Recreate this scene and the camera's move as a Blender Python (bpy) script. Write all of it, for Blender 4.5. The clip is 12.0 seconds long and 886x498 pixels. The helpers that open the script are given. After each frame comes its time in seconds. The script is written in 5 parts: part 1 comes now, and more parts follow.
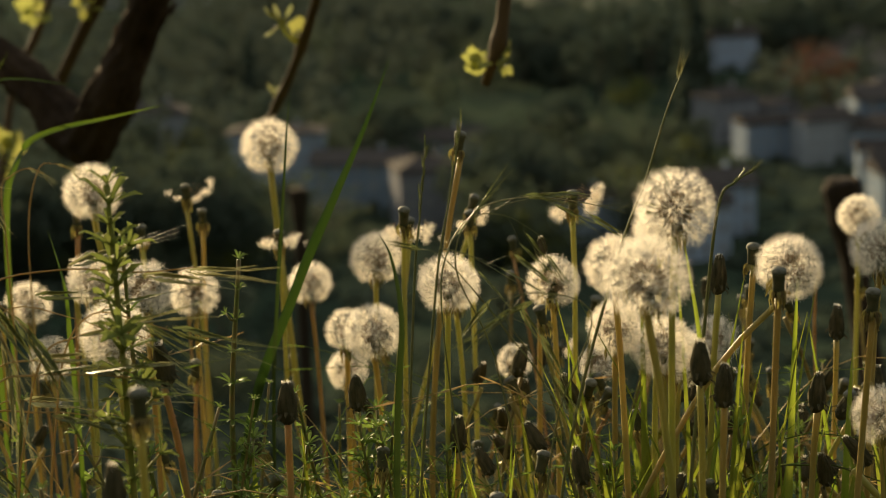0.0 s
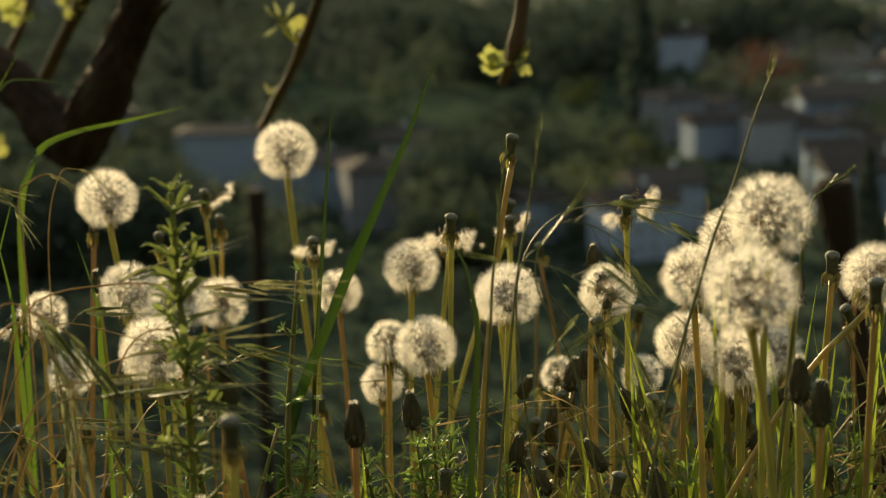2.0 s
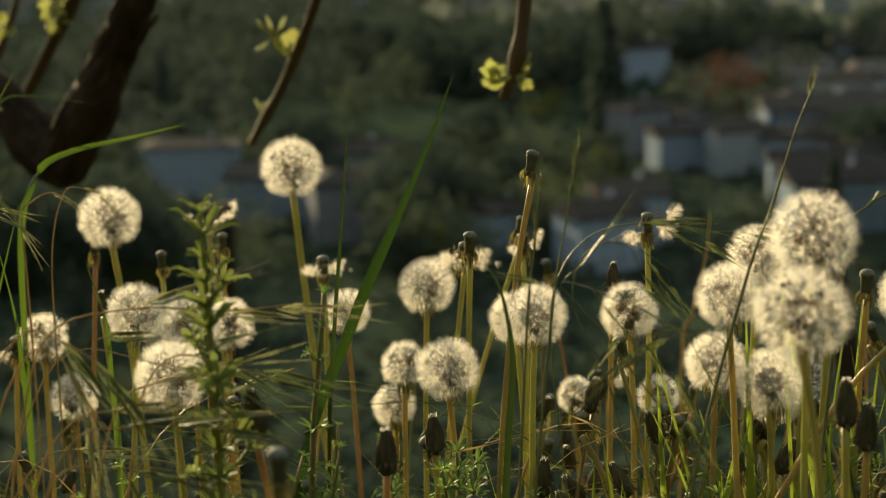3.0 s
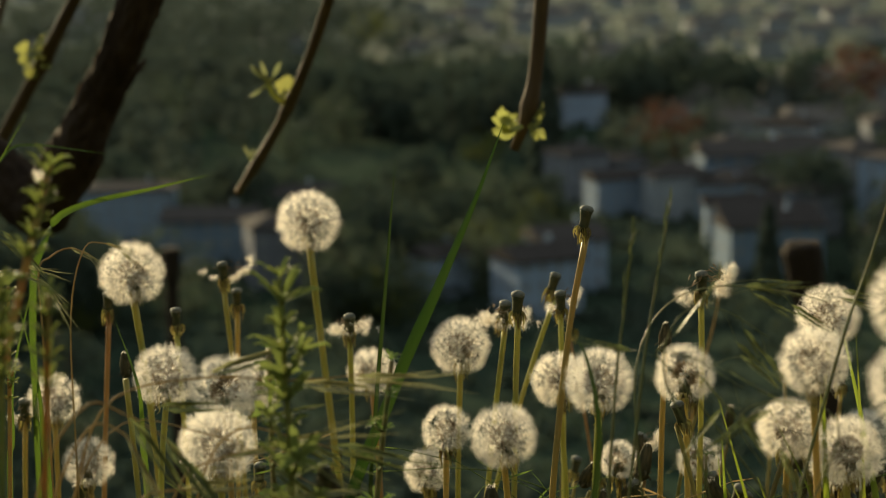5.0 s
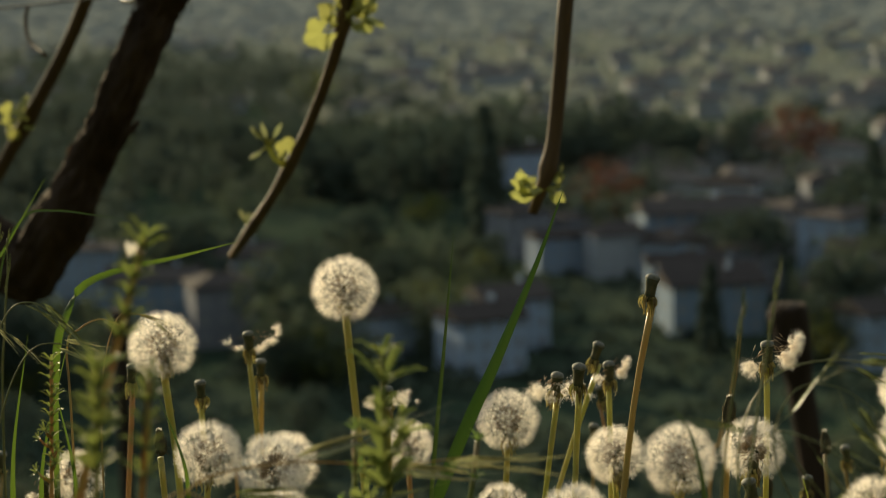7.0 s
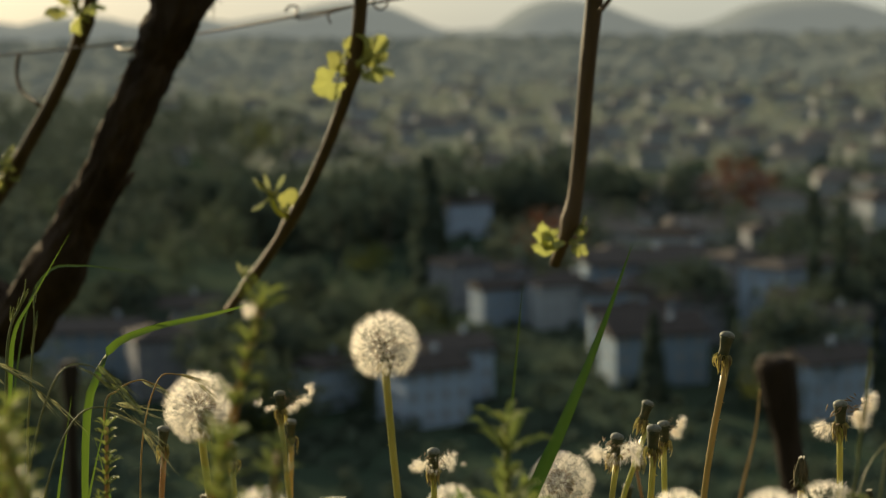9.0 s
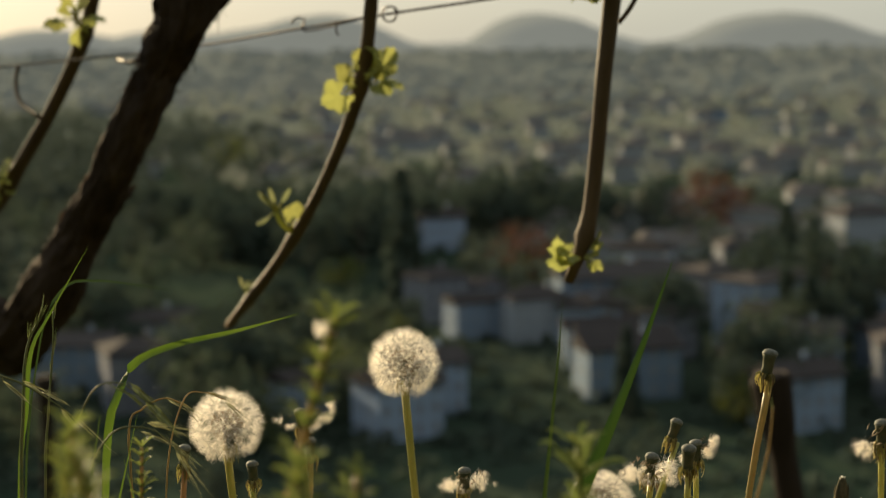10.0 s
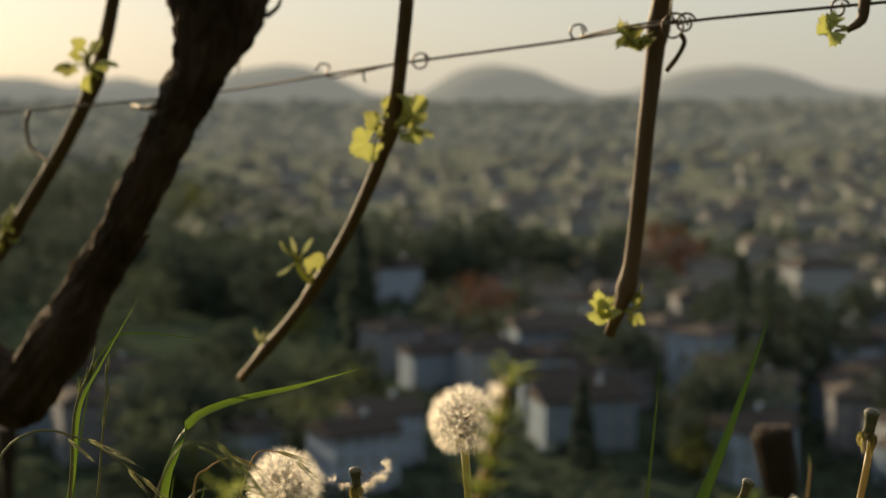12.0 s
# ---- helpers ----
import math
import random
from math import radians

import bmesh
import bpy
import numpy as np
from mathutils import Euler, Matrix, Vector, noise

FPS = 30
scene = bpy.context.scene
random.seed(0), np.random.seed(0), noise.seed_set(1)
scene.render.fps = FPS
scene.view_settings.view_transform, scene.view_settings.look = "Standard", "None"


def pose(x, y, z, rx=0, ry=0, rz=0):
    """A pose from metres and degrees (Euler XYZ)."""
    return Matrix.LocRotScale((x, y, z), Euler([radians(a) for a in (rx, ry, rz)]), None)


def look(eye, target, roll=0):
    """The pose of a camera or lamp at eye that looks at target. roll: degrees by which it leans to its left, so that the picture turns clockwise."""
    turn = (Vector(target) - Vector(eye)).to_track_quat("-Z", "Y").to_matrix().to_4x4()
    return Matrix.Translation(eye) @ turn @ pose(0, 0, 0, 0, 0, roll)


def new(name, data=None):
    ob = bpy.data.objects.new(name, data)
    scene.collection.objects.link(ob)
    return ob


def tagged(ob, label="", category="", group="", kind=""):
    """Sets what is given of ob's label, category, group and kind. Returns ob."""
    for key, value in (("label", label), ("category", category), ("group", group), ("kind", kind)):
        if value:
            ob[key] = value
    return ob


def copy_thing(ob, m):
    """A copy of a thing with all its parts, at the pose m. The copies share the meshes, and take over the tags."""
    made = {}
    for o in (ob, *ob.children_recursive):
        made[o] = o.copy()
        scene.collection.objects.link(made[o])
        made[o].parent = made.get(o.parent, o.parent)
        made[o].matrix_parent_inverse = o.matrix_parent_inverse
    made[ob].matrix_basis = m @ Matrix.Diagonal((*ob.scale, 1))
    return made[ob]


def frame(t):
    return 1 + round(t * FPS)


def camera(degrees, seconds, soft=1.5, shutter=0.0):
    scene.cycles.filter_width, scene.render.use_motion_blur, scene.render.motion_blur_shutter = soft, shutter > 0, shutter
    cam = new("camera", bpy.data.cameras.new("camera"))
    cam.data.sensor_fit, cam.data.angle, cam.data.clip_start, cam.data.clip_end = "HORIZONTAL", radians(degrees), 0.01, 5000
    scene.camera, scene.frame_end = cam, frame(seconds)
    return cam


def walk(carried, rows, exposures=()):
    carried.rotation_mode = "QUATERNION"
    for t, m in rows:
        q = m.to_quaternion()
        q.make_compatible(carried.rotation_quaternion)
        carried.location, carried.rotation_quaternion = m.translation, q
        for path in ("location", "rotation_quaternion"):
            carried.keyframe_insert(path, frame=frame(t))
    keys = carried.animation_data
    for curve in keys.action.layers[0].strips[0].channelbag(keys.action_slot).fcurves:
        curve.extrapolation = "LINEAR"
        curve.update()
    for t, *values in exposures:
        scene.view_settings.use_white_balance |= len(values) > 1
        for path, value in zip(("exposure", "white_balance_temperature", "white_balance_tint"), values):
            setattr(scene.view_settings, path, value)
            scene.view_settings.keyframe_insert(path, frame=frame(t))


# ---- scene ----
cam = camera(28.0, 12.0, soft=1.0)
PATH = [
    (0, (0.0000, 0.0000, 0.4800), (0.0000, 1.9549, 0.0576), -1.48),
    (0.5, (-0.0141, 0.0125, 0.4788), (-0.0063, 1.9673, 0.0561), -1.55),
    (1, (-0.0282, 0.0250, 0.4777), (-0.0063, 1.9793, 0.0530), -1.57),
    (1.5, (-0.0422, 0.0375, 0.4767), (-0.0031, 1.9917, 0.0528), -1.47),
    (2, (-0.0562, 0.0500, 0.4759), (0.0008, 2.0037, 0.0521), -1.36),
    (2.5, (-0.0701, 0.0625, 0.4754), (0.0036, 2.0165, 0.0552), -1.38),
    (3, (-0.0840, 0.0750, 0.4752), (0.0115, 2.0300, 0.0644), -1.40),
    (5, (-0.1390, 0.1247, 0.4753), (0.0279, 2.0842, 0.1115), -0.91),
    (5.5, (-0.1526, 0.1369, 0.4752), (0.0337, 2.0981, 0.1301), -0.87),
    (6, (-0.1661, 0.1489, 0.4750), (0.0376, 2.1109, 0.1443), -0.85),
    (6.5, (-0.1794, 0.1607, 0.4746), (0.0405, 2.1233, 0.1587), -0.83),
    (7, (-0.1927, 0.1723, 0.4742), (0.0404, 2.1360, 0.1753), -0.77),
    (9, (-0.2458, 0.2178, 0.4722), (0.0526, 2.1804, 0.2291), -0.63),
    (9.5, (-0.2592, 0.2290, 0.4717), (0.0505, 2.1909, 0.2372), -0.58),
    (10, (-0.2725, 0.2401, 0.4712), (0.0557, 2.1998, 0.2433), -0.44),
    (10.5, (-0.2859, 0.2512, 0.4707), (0.0580, 2.2097, 0.2564), -0.37),
    (11, (-0.2992, 0.2622, 0.4701), (0.0591, 2.2196, 0.2696), -0.31),
    (11.5, (-0.3124, 0.2731, 0.4695), (0.0561, 2.2299, 0.2818), -0.21),
    (12, (-0.3257, 0.2840, 0.4689), (0.0521, 2.2405, 0.2972), -0.00),
]
EXPOSURES = [(0.0, 0.77, 7350, 5), (3.0, 0.85, 6950, -3), (5.0, 0.6, 6600, -1), (7.0, 0.6, 6400, 1), (9.0, 0.73, 6500, 2), (12.0, 0.78, 6900, 9)]
walk(cam, [(t, look(eye, target, roll)) for t, eye, target, roll in PATH], EXPOSURES)
cam.data.dof.use_dof = True
cam.data.dof.focus_distance = 0.91
cam.data.dof.aperture_fstop = 11.6

# ---- light ----
SUN_AZ, SUN_EL = 25.0, 15.0  # degrees left of the first view, and above the horizon
world = bpy.data.worlds.new("evening_sky")
scene.world = world
world.use_nodes = True
wn = world.node_tree.nodes
sky = wn.new("ShaderNodeTexSky")
sky.sky_type = "NISHITA"
sky.sun_disc = False
sky.sun_elevation = radians(SUN_EL)
sky.sun_rotation = radians(-SUN_AZ)
sky.dust_density = 1.6
sky.air_density = 1.0
wn["Background"].inputs["Strength"].default_value = 0.085
haze = wn.new("ShaderNodeMix")  # evening haze cools and evens the sky's colour
haze.data_type, haze.blend_type = "RGBA", "MULTIPLY"
haze.inputs["Factor"].default_value = 1.0
haze.inputs["B"].default_value = (0.88, 0.97, 1.28, 1)
world.node_tree.links.new(sky.outputs["Color"], haze.inputs["A"])
veil = wn.new("ShaderNodeMix")  # thin cream haze before the whole sky
veil.data_type = "RGBA"
veil.inputs["Factor"].default_value = 0.76
veil.inputs["B"].default_value = (3.5, 3.6, 3.35, 1)
world.node_tree.links.new(haze.outputs["Result"], veil.inputs["A"])
world.node_tree.links.new(veil.outputs["Result"], wn["Background"].inputs["Color"])
sun = new("sun", bpy.data.lights.new("sun", "SUN"))
sun.data.energy = 5.0
sun.data.angle = radians(0.6)
sun.data.color = (1.0, 0.78, 0.48)
to_sun = Vector((-math.sin(radians(SUN_AZ)) * math.cos(radians(SUN_EL)), math.cos(radians(SUN_AZ)) * math.cos(radians(SUN_EL)), math.sin(radians(SUN_EL))))
sun.rotation_euler = to_sun.to_track_quat("Z", "Y").to_euler()


# ---- materials ----
def mat(name, a, b=None, scale=40.0, rough=0.6, trans=0.0, metal=0.0, bump=0.0, bump_scale=None, vary=0.0, island=False, spec=0.4, stretch=(1, 1, 1), glow=None, fine=0.25):
    """A surface that mixes two colours by noise at two scales, with relief; trans: the share of light that passes through."""
    m = bpy.data.materials.new(name)
    m.use_nodes = True
    n, l = m.node_tree.nodes, m.node_tree.links
    p, out = n["Principled BSDF"], n["Material Output"]
    b = b or tuple(0.75 * c for c in a)
    co, mp = n.new("ShaderNodeTexCoord"), n.new("ShaderNodeMapping")
    mp.inputs["Scale"].default_value = stretch
    l.new(co.outputs["Object"], mp.inputs["Vector"])
    big, small = n.new("ShaderNodeTexNoise"), n.new("ShaderNodeTexNoise")
    big.inputs["Scale"].default_value, small.inputs["Scale"].default_value = scale, scale * 7
    big.inputs["Detail"].default_value, small.inputs["Detail"].default_value = 4, 3
    for x in (big, small):
        l.new(mp.outputs["Vector"], x.inputs["Vector"])
    add = n.new("ShaderNodeMix")
    add.inputs["Factor"].default_value = fine
    l.new(big.outputs["Fac"], add.inputs["A"])
    l.new(small.outputs["Fac"], add.inputs["B"])
    ramp = n.new("ShaderNodeMapRange")
    ramp.inputs["From Min"].default_value, ramp.inputs["From Max"].default_value = 0.35, 0.65
    l.new(add.outputs["Result"], ramp.inputs["Value"])
    mix = n.new("ShaderNodeMix")
    mix.data_type = "RGBA"
    mix.inputs["A"].default_value, mix.inputs["B"].default_value = (*a, 1), (*b, 1)
    l.new(ramp.outputs["Result"], mix.inputs["Factor"])
    colour = mix.outputs["Result"]
    if vary:
        hue, mul = n.new("ShaderNodeHueSaturation"), n.new("ShaderNodeMapRange")
        src = n.new("ShaderNodeNewGeometry").outputs["Random Per Island"] if island else n.new("ShaderNodeObjectInfo").outputs["Random"]
        mul.inputs["To Min"].default_value, mul.inputs["To Max"].default_value = 1 - vary, 1 + vary
        l.new(src, mul.inputs["Value"])
        l.new(mul.outputs["Result"], hue.inputs["Value"])
        h2 = n.new("ShaderNodeMapRange")
        h2.inputs["To Min"].default_value, h2.inputs["To Max"].default_value = 0.5 - 0.04 * vary, 0.5 + 0.04 * vary
        l.new(src, h2.inputs["Value"])
        l.new(h2.outputs["Result"], hue.inputs["Hue"])
        l.new(colour, hue.inputs["Color"])
        colour = hue.outputs["Color"]
    l.new(colour, p.inputs["Base Color"])
    p.inputs["Roughness"].default_value, p.inputs["Metallic"].default_value = rough, metal
    p.inputs["Specular IOR Level"].default_value = spec
    if bump:
        bp, tex = n.new("ShaderNodeBump"), n.new("ShaderNodeTexNoise")
        tex.inputs["Scale"].default_value = bump_scale or scale * 4
        tex.inputs["Detail"].default_value = 5
        l.new(mp.outputs["Vector"], tex.inputs["Vector"])
        bp.inputs["Strength"].default_value, bp.inputs["Distance"].default_value = min(1.0, bump * 1000 if bump < 0.001 else 1.0), bump
        l.new(tex.outputs["Fac"], bp.inputs["Height"])
        l.new(bp.outputs["Normal"], p.inputs["Normal"])
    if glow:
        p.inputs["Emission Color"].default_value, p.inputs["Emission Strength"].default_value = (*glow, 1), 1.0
    if trans:
        t, ms = n.new("ShaderNodeBsdfTranslucent"), n.new("ShaderNodeMixShader")
        l.new(colour, t.inputs["Color"])
        ms.inputs["Fac"].default_value = trans
        l.new(p.outputs["BSDF"], ms.inputs[1])
        l.new(t.outputs["BSDF"], ms.inputs[2])
        l.new(ms.outputs["Shader"], out.inputs["Surface"])
    return m


PAPPUS = mat("pappus", (0.96, 0.91, 0.83), (0.92, 0.86, 0.77), 300, 0.35, trans=0.7, spec=0.8)
ACHENE = mat("achene", (0.3, 0.22, 0.13), (0.18, 0.12, 0.07), 900, 0.7)
RECEPTACLE = mat("receptacle", (0.17, 0.17, 0.14), (0.09, 0.09, 0.07), 500, 0.7, bump=0.0004)
CUP = mat("seed_cup", (0.045, 0.055, 0.026), (0.09, 0.08, 0.04), 300, 0.7, bump=0.0003, spec=0.15)
BRACT = mat("bract", (0.36, 0.31, 0.09), (0.17, 0.12, 0.05), 300, 0.6, trans=0.4, vary=0.35, island=True)
STEM_GREEN = mat("green_stem", (0.4, 0.41, 0.11), (0.5, 0.43, 0.15), 60, 0.35, trans=0.32, stretch=(1, 1, 0.2), vary=0.15)
STEM_TAN = mat("tan_stem", (0.54, 0.385, 0.15), (0.4, 0.34, 0.115), 60, 0.45, trans=0.32, stretch=(1, 1, 0.2), vary=0.15)
STEM_DULL = mat("dull_stem", (0.34, 0.27, 0.12), (0.24, 0.22, 0.08), 60, 0.5, trans=0.3, stretch=(1, 1, 0.2), vary=0.3)
STEM_RED = mat("red_stem", (0.46, 0.27, 0.13), (0.44, 0.32, 0.14), 60, 0.35, trans=0.32, stretch=(1, 1, 0.2), vary=0.15)
BUD = mat("bud", (0.045, 0.046, 0.026), (0.12, 0.1, 0.06), 420, 0.9, trans=0.08, stretch=(1, 1, 0.22), bump=0.0009, bump_scale=700, spec=0.08)
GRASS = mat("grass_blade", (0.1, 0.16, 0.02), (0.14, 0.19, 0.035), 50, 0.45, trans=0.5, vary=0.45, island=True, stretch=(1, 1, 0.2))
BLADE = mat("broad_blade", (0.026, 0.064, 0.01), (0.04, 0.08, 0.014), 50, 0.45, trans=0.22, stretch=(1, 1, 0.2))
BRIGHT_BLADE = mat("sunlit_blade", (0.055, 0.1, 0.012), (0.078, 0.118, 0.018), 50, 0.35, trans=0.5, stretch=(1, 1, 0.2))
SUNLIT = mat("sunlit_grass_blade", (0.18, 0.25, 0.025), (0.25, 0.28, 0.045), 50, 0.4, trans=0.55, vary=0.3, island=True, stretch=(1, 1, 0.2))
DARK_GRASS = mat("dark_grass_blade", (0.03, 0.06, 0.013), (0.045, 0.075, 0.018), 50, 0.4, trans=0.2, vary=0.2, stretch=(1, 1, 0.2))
STRAW = mat("straw", (0.46, 0.33, 0.15), (0.36, 0.25, 0.11), 60, 0.5, trans=0.35, vary=0.3, island=True)
HERB = mat("herb_leaf", (0.12, 0.19, 0.03), (0.18, 0.24, 0.06), 200, 0.55, trans=0.5, vary=0.25, island=True)
HERB_STEM = mat("herb_stem", (0.14, 0.18, 0.06), (0.22, 0.16, 0.07), 120, 0.5, trans=0.1)
BUSH_STEM = mat("reddish_herb_stem", (0.48, 0.25, 0.1), (0.4, 0.33, 0.12), 80, 0.45, trans=0.35)
BUSH_LEAF = mat("yellow_green_leaf", (0.21, 0.235, 0.058), (0.135, 0.165, 0.04), 200, 0.5, trans=0.45, vary=0.2, island=True)
SPIKELET = mat("spikelet", (0.2, 0.21, 0.095), (0.31, 0.29, 0.16), 200, 0.3, trans=0.4, vary=0.2, island=True)
GREEN_SPIKELET = mat("green_spikelet", (0.1, 0.13, 0.045), (0.16, 0.17, 0.07), 200, 0.35, trans=0.35, vary=0.2, island=True)
SOIL = mat("soil", (0.03, 0.028, 0.014), (0.045, 0.055, 0.02), 6, 0.95, bump=0.01, bump_scale=60, spec=0.1)
BARK = mat("vine_bark", (0.022, 0.015, 0.011), (0.06, 0.042, 0.03), 30, 0.95, bump=0.006, bump_scale=90, spec=0.1, stretch=(1, 1, 0.3))
CANE = mat("cane_bark", (0.1, 0.066, 0.036), (0.062, 0.042, 0.024), 60, 0.58, bump=0.0003, bump_scale=300, stretch=(1, 1, 0.15), spec=0.15)
VINE_LEAF = mat("young_vine_leaf", (0.42, 0.41, 0.12), (0.28, 0.31, 0.09), 90, 0.45, trans=0.5, bump=0.0005, bump_scale=400, vary=0.15)
DOWNY_LEAF = mat("downy_vine_leaf", (0.33, 0.34, 0.17), (0.24, 0.27, 0.12), 120, 0.6, trans=0.35, bump=0.0004, bump_scale=500, vary=0.15)
WIRE = mat("weathered_wire", (0.07, 0.06, 0.055), (0.11, 0.075, 0.05), 200, 0.5, metal=0.7, bump=0.0003)
STAKE = mat("stake_wood", (0.022, 0.016, 0.012), (0.045, 0.032, 0.025), 20, 0.9, bump=0.003, stretch=(1, 1, 0.15), spec=0.1)
CUT_WOOD = mat("cut_wood", (0.07, 0.055, 0.045), (0.04, 0.03, 0.025), 60, 0.9, bump=0.001, spec=0.1)
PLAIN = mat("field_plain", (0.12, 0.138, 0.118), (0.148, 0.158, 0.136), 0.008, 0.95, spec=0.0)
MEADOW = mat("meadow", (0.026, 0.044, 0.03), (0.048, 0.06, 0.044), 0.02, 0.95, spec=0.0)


# ---- mesh tools ----
class Geo:
    """Collects vertices and faces of one mesh."""

    def __init__(self):
        self.v, self.f = [], []

    def tube(self, pts, radii, sides=6, cap=True, wobble=0.0, rng=random):
        pts = [Vector(p) for p in pts]
        first, side = len(self.v), None
        for i, p in enumerate(pts):
            d = (pts[min(i + 1, len(pts) - 1)] - pts[max(i - 1, 0)]).normalized()
            side = (side - d * side.dot(d)).normalized() if side else d.orthogonal().normalized()
            up = d.cross(side)
            for k in range(sides):
                a, r = 2 * math.pi * k / sides, radii[i] * (1 + wobble * rng.uniform(-1, 1))
                self.v.append(p + (side * math.cos(a) + up * math.sin(a)) * r)
        for i in range(len(pts) - 1):
            for k in range(sides):
                a, b = first + i * sides + k, first + i * sides + (k + 1) % sides
                self.f.append((a, b, b + sides, a + sides))
        if cap:
            self.f.append(tuple(range(first + sides - 1, first - 1, -1)))
            self.f.append(tuple(range(len(self.v) - sides, len(self.v))))
        return self

    def ribbon(self, pts, widths, across, fold=0.35):
        """A folded blade along pts, with a keel; across: the way of its width."""
        pts, across = [Vector(p) for p in pts], Vector(across)
        first = len(self.v)
        for i, p in enumerate(pts):
            d = (pts[min(i + 1, len(pts) - 1)] - pts[max(i - 1, 0)]).normalized()
            s = (across - d * across.dot(d)).normalized()
            n = d.cross(s)
            w = widths[i] / 2
            self.v += [p - s * w + n * w * fold, p - n * w * fold, p + s * w + n * w * fold]
        for i in range(len(pts) - 1):
            a = first + 3 * i
            self.f += [(a, a + 1, a + 4, a + 3), (a + 1, a + 2, a + 5, a + 4)]
        return self

    def sliver(self, a, b, w0, w1, across):
        i, s = len(self.v), Vector(across).normalized()
        self.v += [a - s * w0 / 2, a + s * w0 / 2, b + s * w1 / 2, b - s * w1 / 2]
        self.f.append((i, i + 1, i + 2, i + 3))

    def box(self, lo, hi):
        i = len(self.v)
        for z in (lo[2], hi[2]):
            self.v += [Vector((lo[0], lo[1], z)), Vector((hi[0], lo[1], z)), Vector((hi[0], hi[1], z)), Vector((lo[0], hi[1], z))]
        self.f += [tuple(i + k for k in q) for q in ((3, 2, 1, 0), (4, 5, 6, 7), (0, 1, 5, 4), (1, 2, 6, 5), (2, 3, 7, 6), (3, 0, 4, 7))]

    def dome(self, centre, radii, axis=(0, 0, 1), rings=5, sides=10, lo=-90, hi=90, rough=0.0, rng=random):
        q = Vector((0, 0, 1)).rotation_difference(Vector(axis))
        first, centre = len(self.v), Vector(centre)
        for i in range(rings + 1):
            e = radians(lo + (hi - lo) * i / rings)
            for k in range(sides):
                a = 2 * math.pi * k / sides
                w = 1 + rough * rng.uniform(-1, 1)
                self.v.append(centre + q @ Vector((math.cos(a) * math.cos(e) * radii[0] * w, math.sin(a) * math.cos(e) * radii[0] * w, math.sin(e) * radii[1] * w)))
        for i in range(rings):
            for k in range(sides):
                a, b = first + i * sides + k, first + i * sides + (k + 1) % sides
                self.f.append((a, b, b + sides, a + sides))

    def mesh(self, name, material, smooth=True):
        me = bpy.data.meshes.new(name)
        me.from_pydata([tuple(v) for v in self.v], [], self.f)
        me.materials.append(material)
        if smooth:
            me.polygons.foreach_set("use_smooth", [True] * len(me.polygons))
        me.update()
        return me


def part(name, geo, material, parent=None, label="", smooth=True, at=None, kind=""):
    """One mesh object, under a thing or on its own; geo: a Geo or a mesh that is shared."""
    ob = new(name, geo if isinstance(geo, bpy.types.Mesh) else geo.mesh(name, material, smooth))
    if parent:
        ob.parent = parent
    if at is not None:
        ob.matrix_basis = at
    if label:
        ob["label"] = label
    if kind:
        ob["kind"] = kind
    return ob


def curve_pts(ctrl, n):
    """A smooth line of n points through the given ones."""
    c = [Vector(p) for p in ctrl]
    c = [c[0] * 2 - c[1]] + c + [c[-1] * 2 - c[-2]]
    out = []
    for k in range(n):
        u = k / (n - 1) * (len(c) - 3)
        i = min(int(u), len(c) - 4)
        u -= i
        p0, p1, p2, p3 = c[i : i + 4]
        out.append(0.5 * (2 * p1 + (p2 - p0) * u + (2 * p0 - 5 * p1 + 4 * p2 - p3) * u * u + (3 * p1 - p0 - 3 * p2 + p3) * u ** 3))
    return out


def lerp_list(vals, n):
    return [float(np.interp(i / (n - 1) * (len(vals) - 1), range(len(vals)), vals)) for i in range(n)]


# ---- ground, hillside and valley ----
def ground_z(x, y):
    """Height of the ground: a flat bank, a falling hillside, and the valley floor."""
    lip = 0.98 + 0.04 * math.sin(3 * x)
    z = 0.0 if y < lip else -0.6 * min(y - lip, 1.5) - 0.47 * max(0.0, y - lip - 1.5)
    if y < -1.0:
        z = 0.7 * (-1.0 - y)
    if z < -50:
        z = -58 + 8 * math.exp((z + 50) / 8)
    return z


def build_ground():
    xs = [-6000, -3000, -1500, -700, -300, -150, -70, -30, -12, -5, -2.5] + [round(-1.6 + 0.1 * i, 2) for i in range(33)] + [2.5, 5, 12, 30, 70, 150, 300, 700, 1500, 3000, 6000]
    ys = [-160, -60, -20, -6, -2] + [round(-0.8 + 0.1 * i, 2) for i in range(44)] + [4.5, 6, 9, 14, 22, 34, 50, 70, 90, 105, 115, 125, 140, 160, 200, 300, 500, 900, 1800, 3500, 6000, 9000]
    g = Geo()
    for y in ys:
        for x in xs:
            near = 0.012 if abs(x) < 2.4 and -1 < y < 4 else 0.0
            g.v.append(Vector((x, y, ground_z(x, y) + near * noise.noise((x * 6, y * 6, 0)))))
    w = len(xs)
    for j in range(len(ys) - 1):
        for i in range(w - 1):
            g.f.append((j * w + i, j * w + i + 1, (j + 1) * w + i + 1, (j + 1) * w + i))
    ob = part("ground", g, SOIL)
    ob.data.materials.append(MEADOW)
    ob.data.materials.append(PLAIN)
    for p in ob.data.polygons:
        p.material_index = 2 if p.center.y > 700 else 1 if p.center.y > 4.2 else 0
    return tagged(ob, "dark earth bank that falls away to a green valley floor", "ground", kind="structure")


build_ground()


# ---- dandelions ----
RNG = random.Random(7)


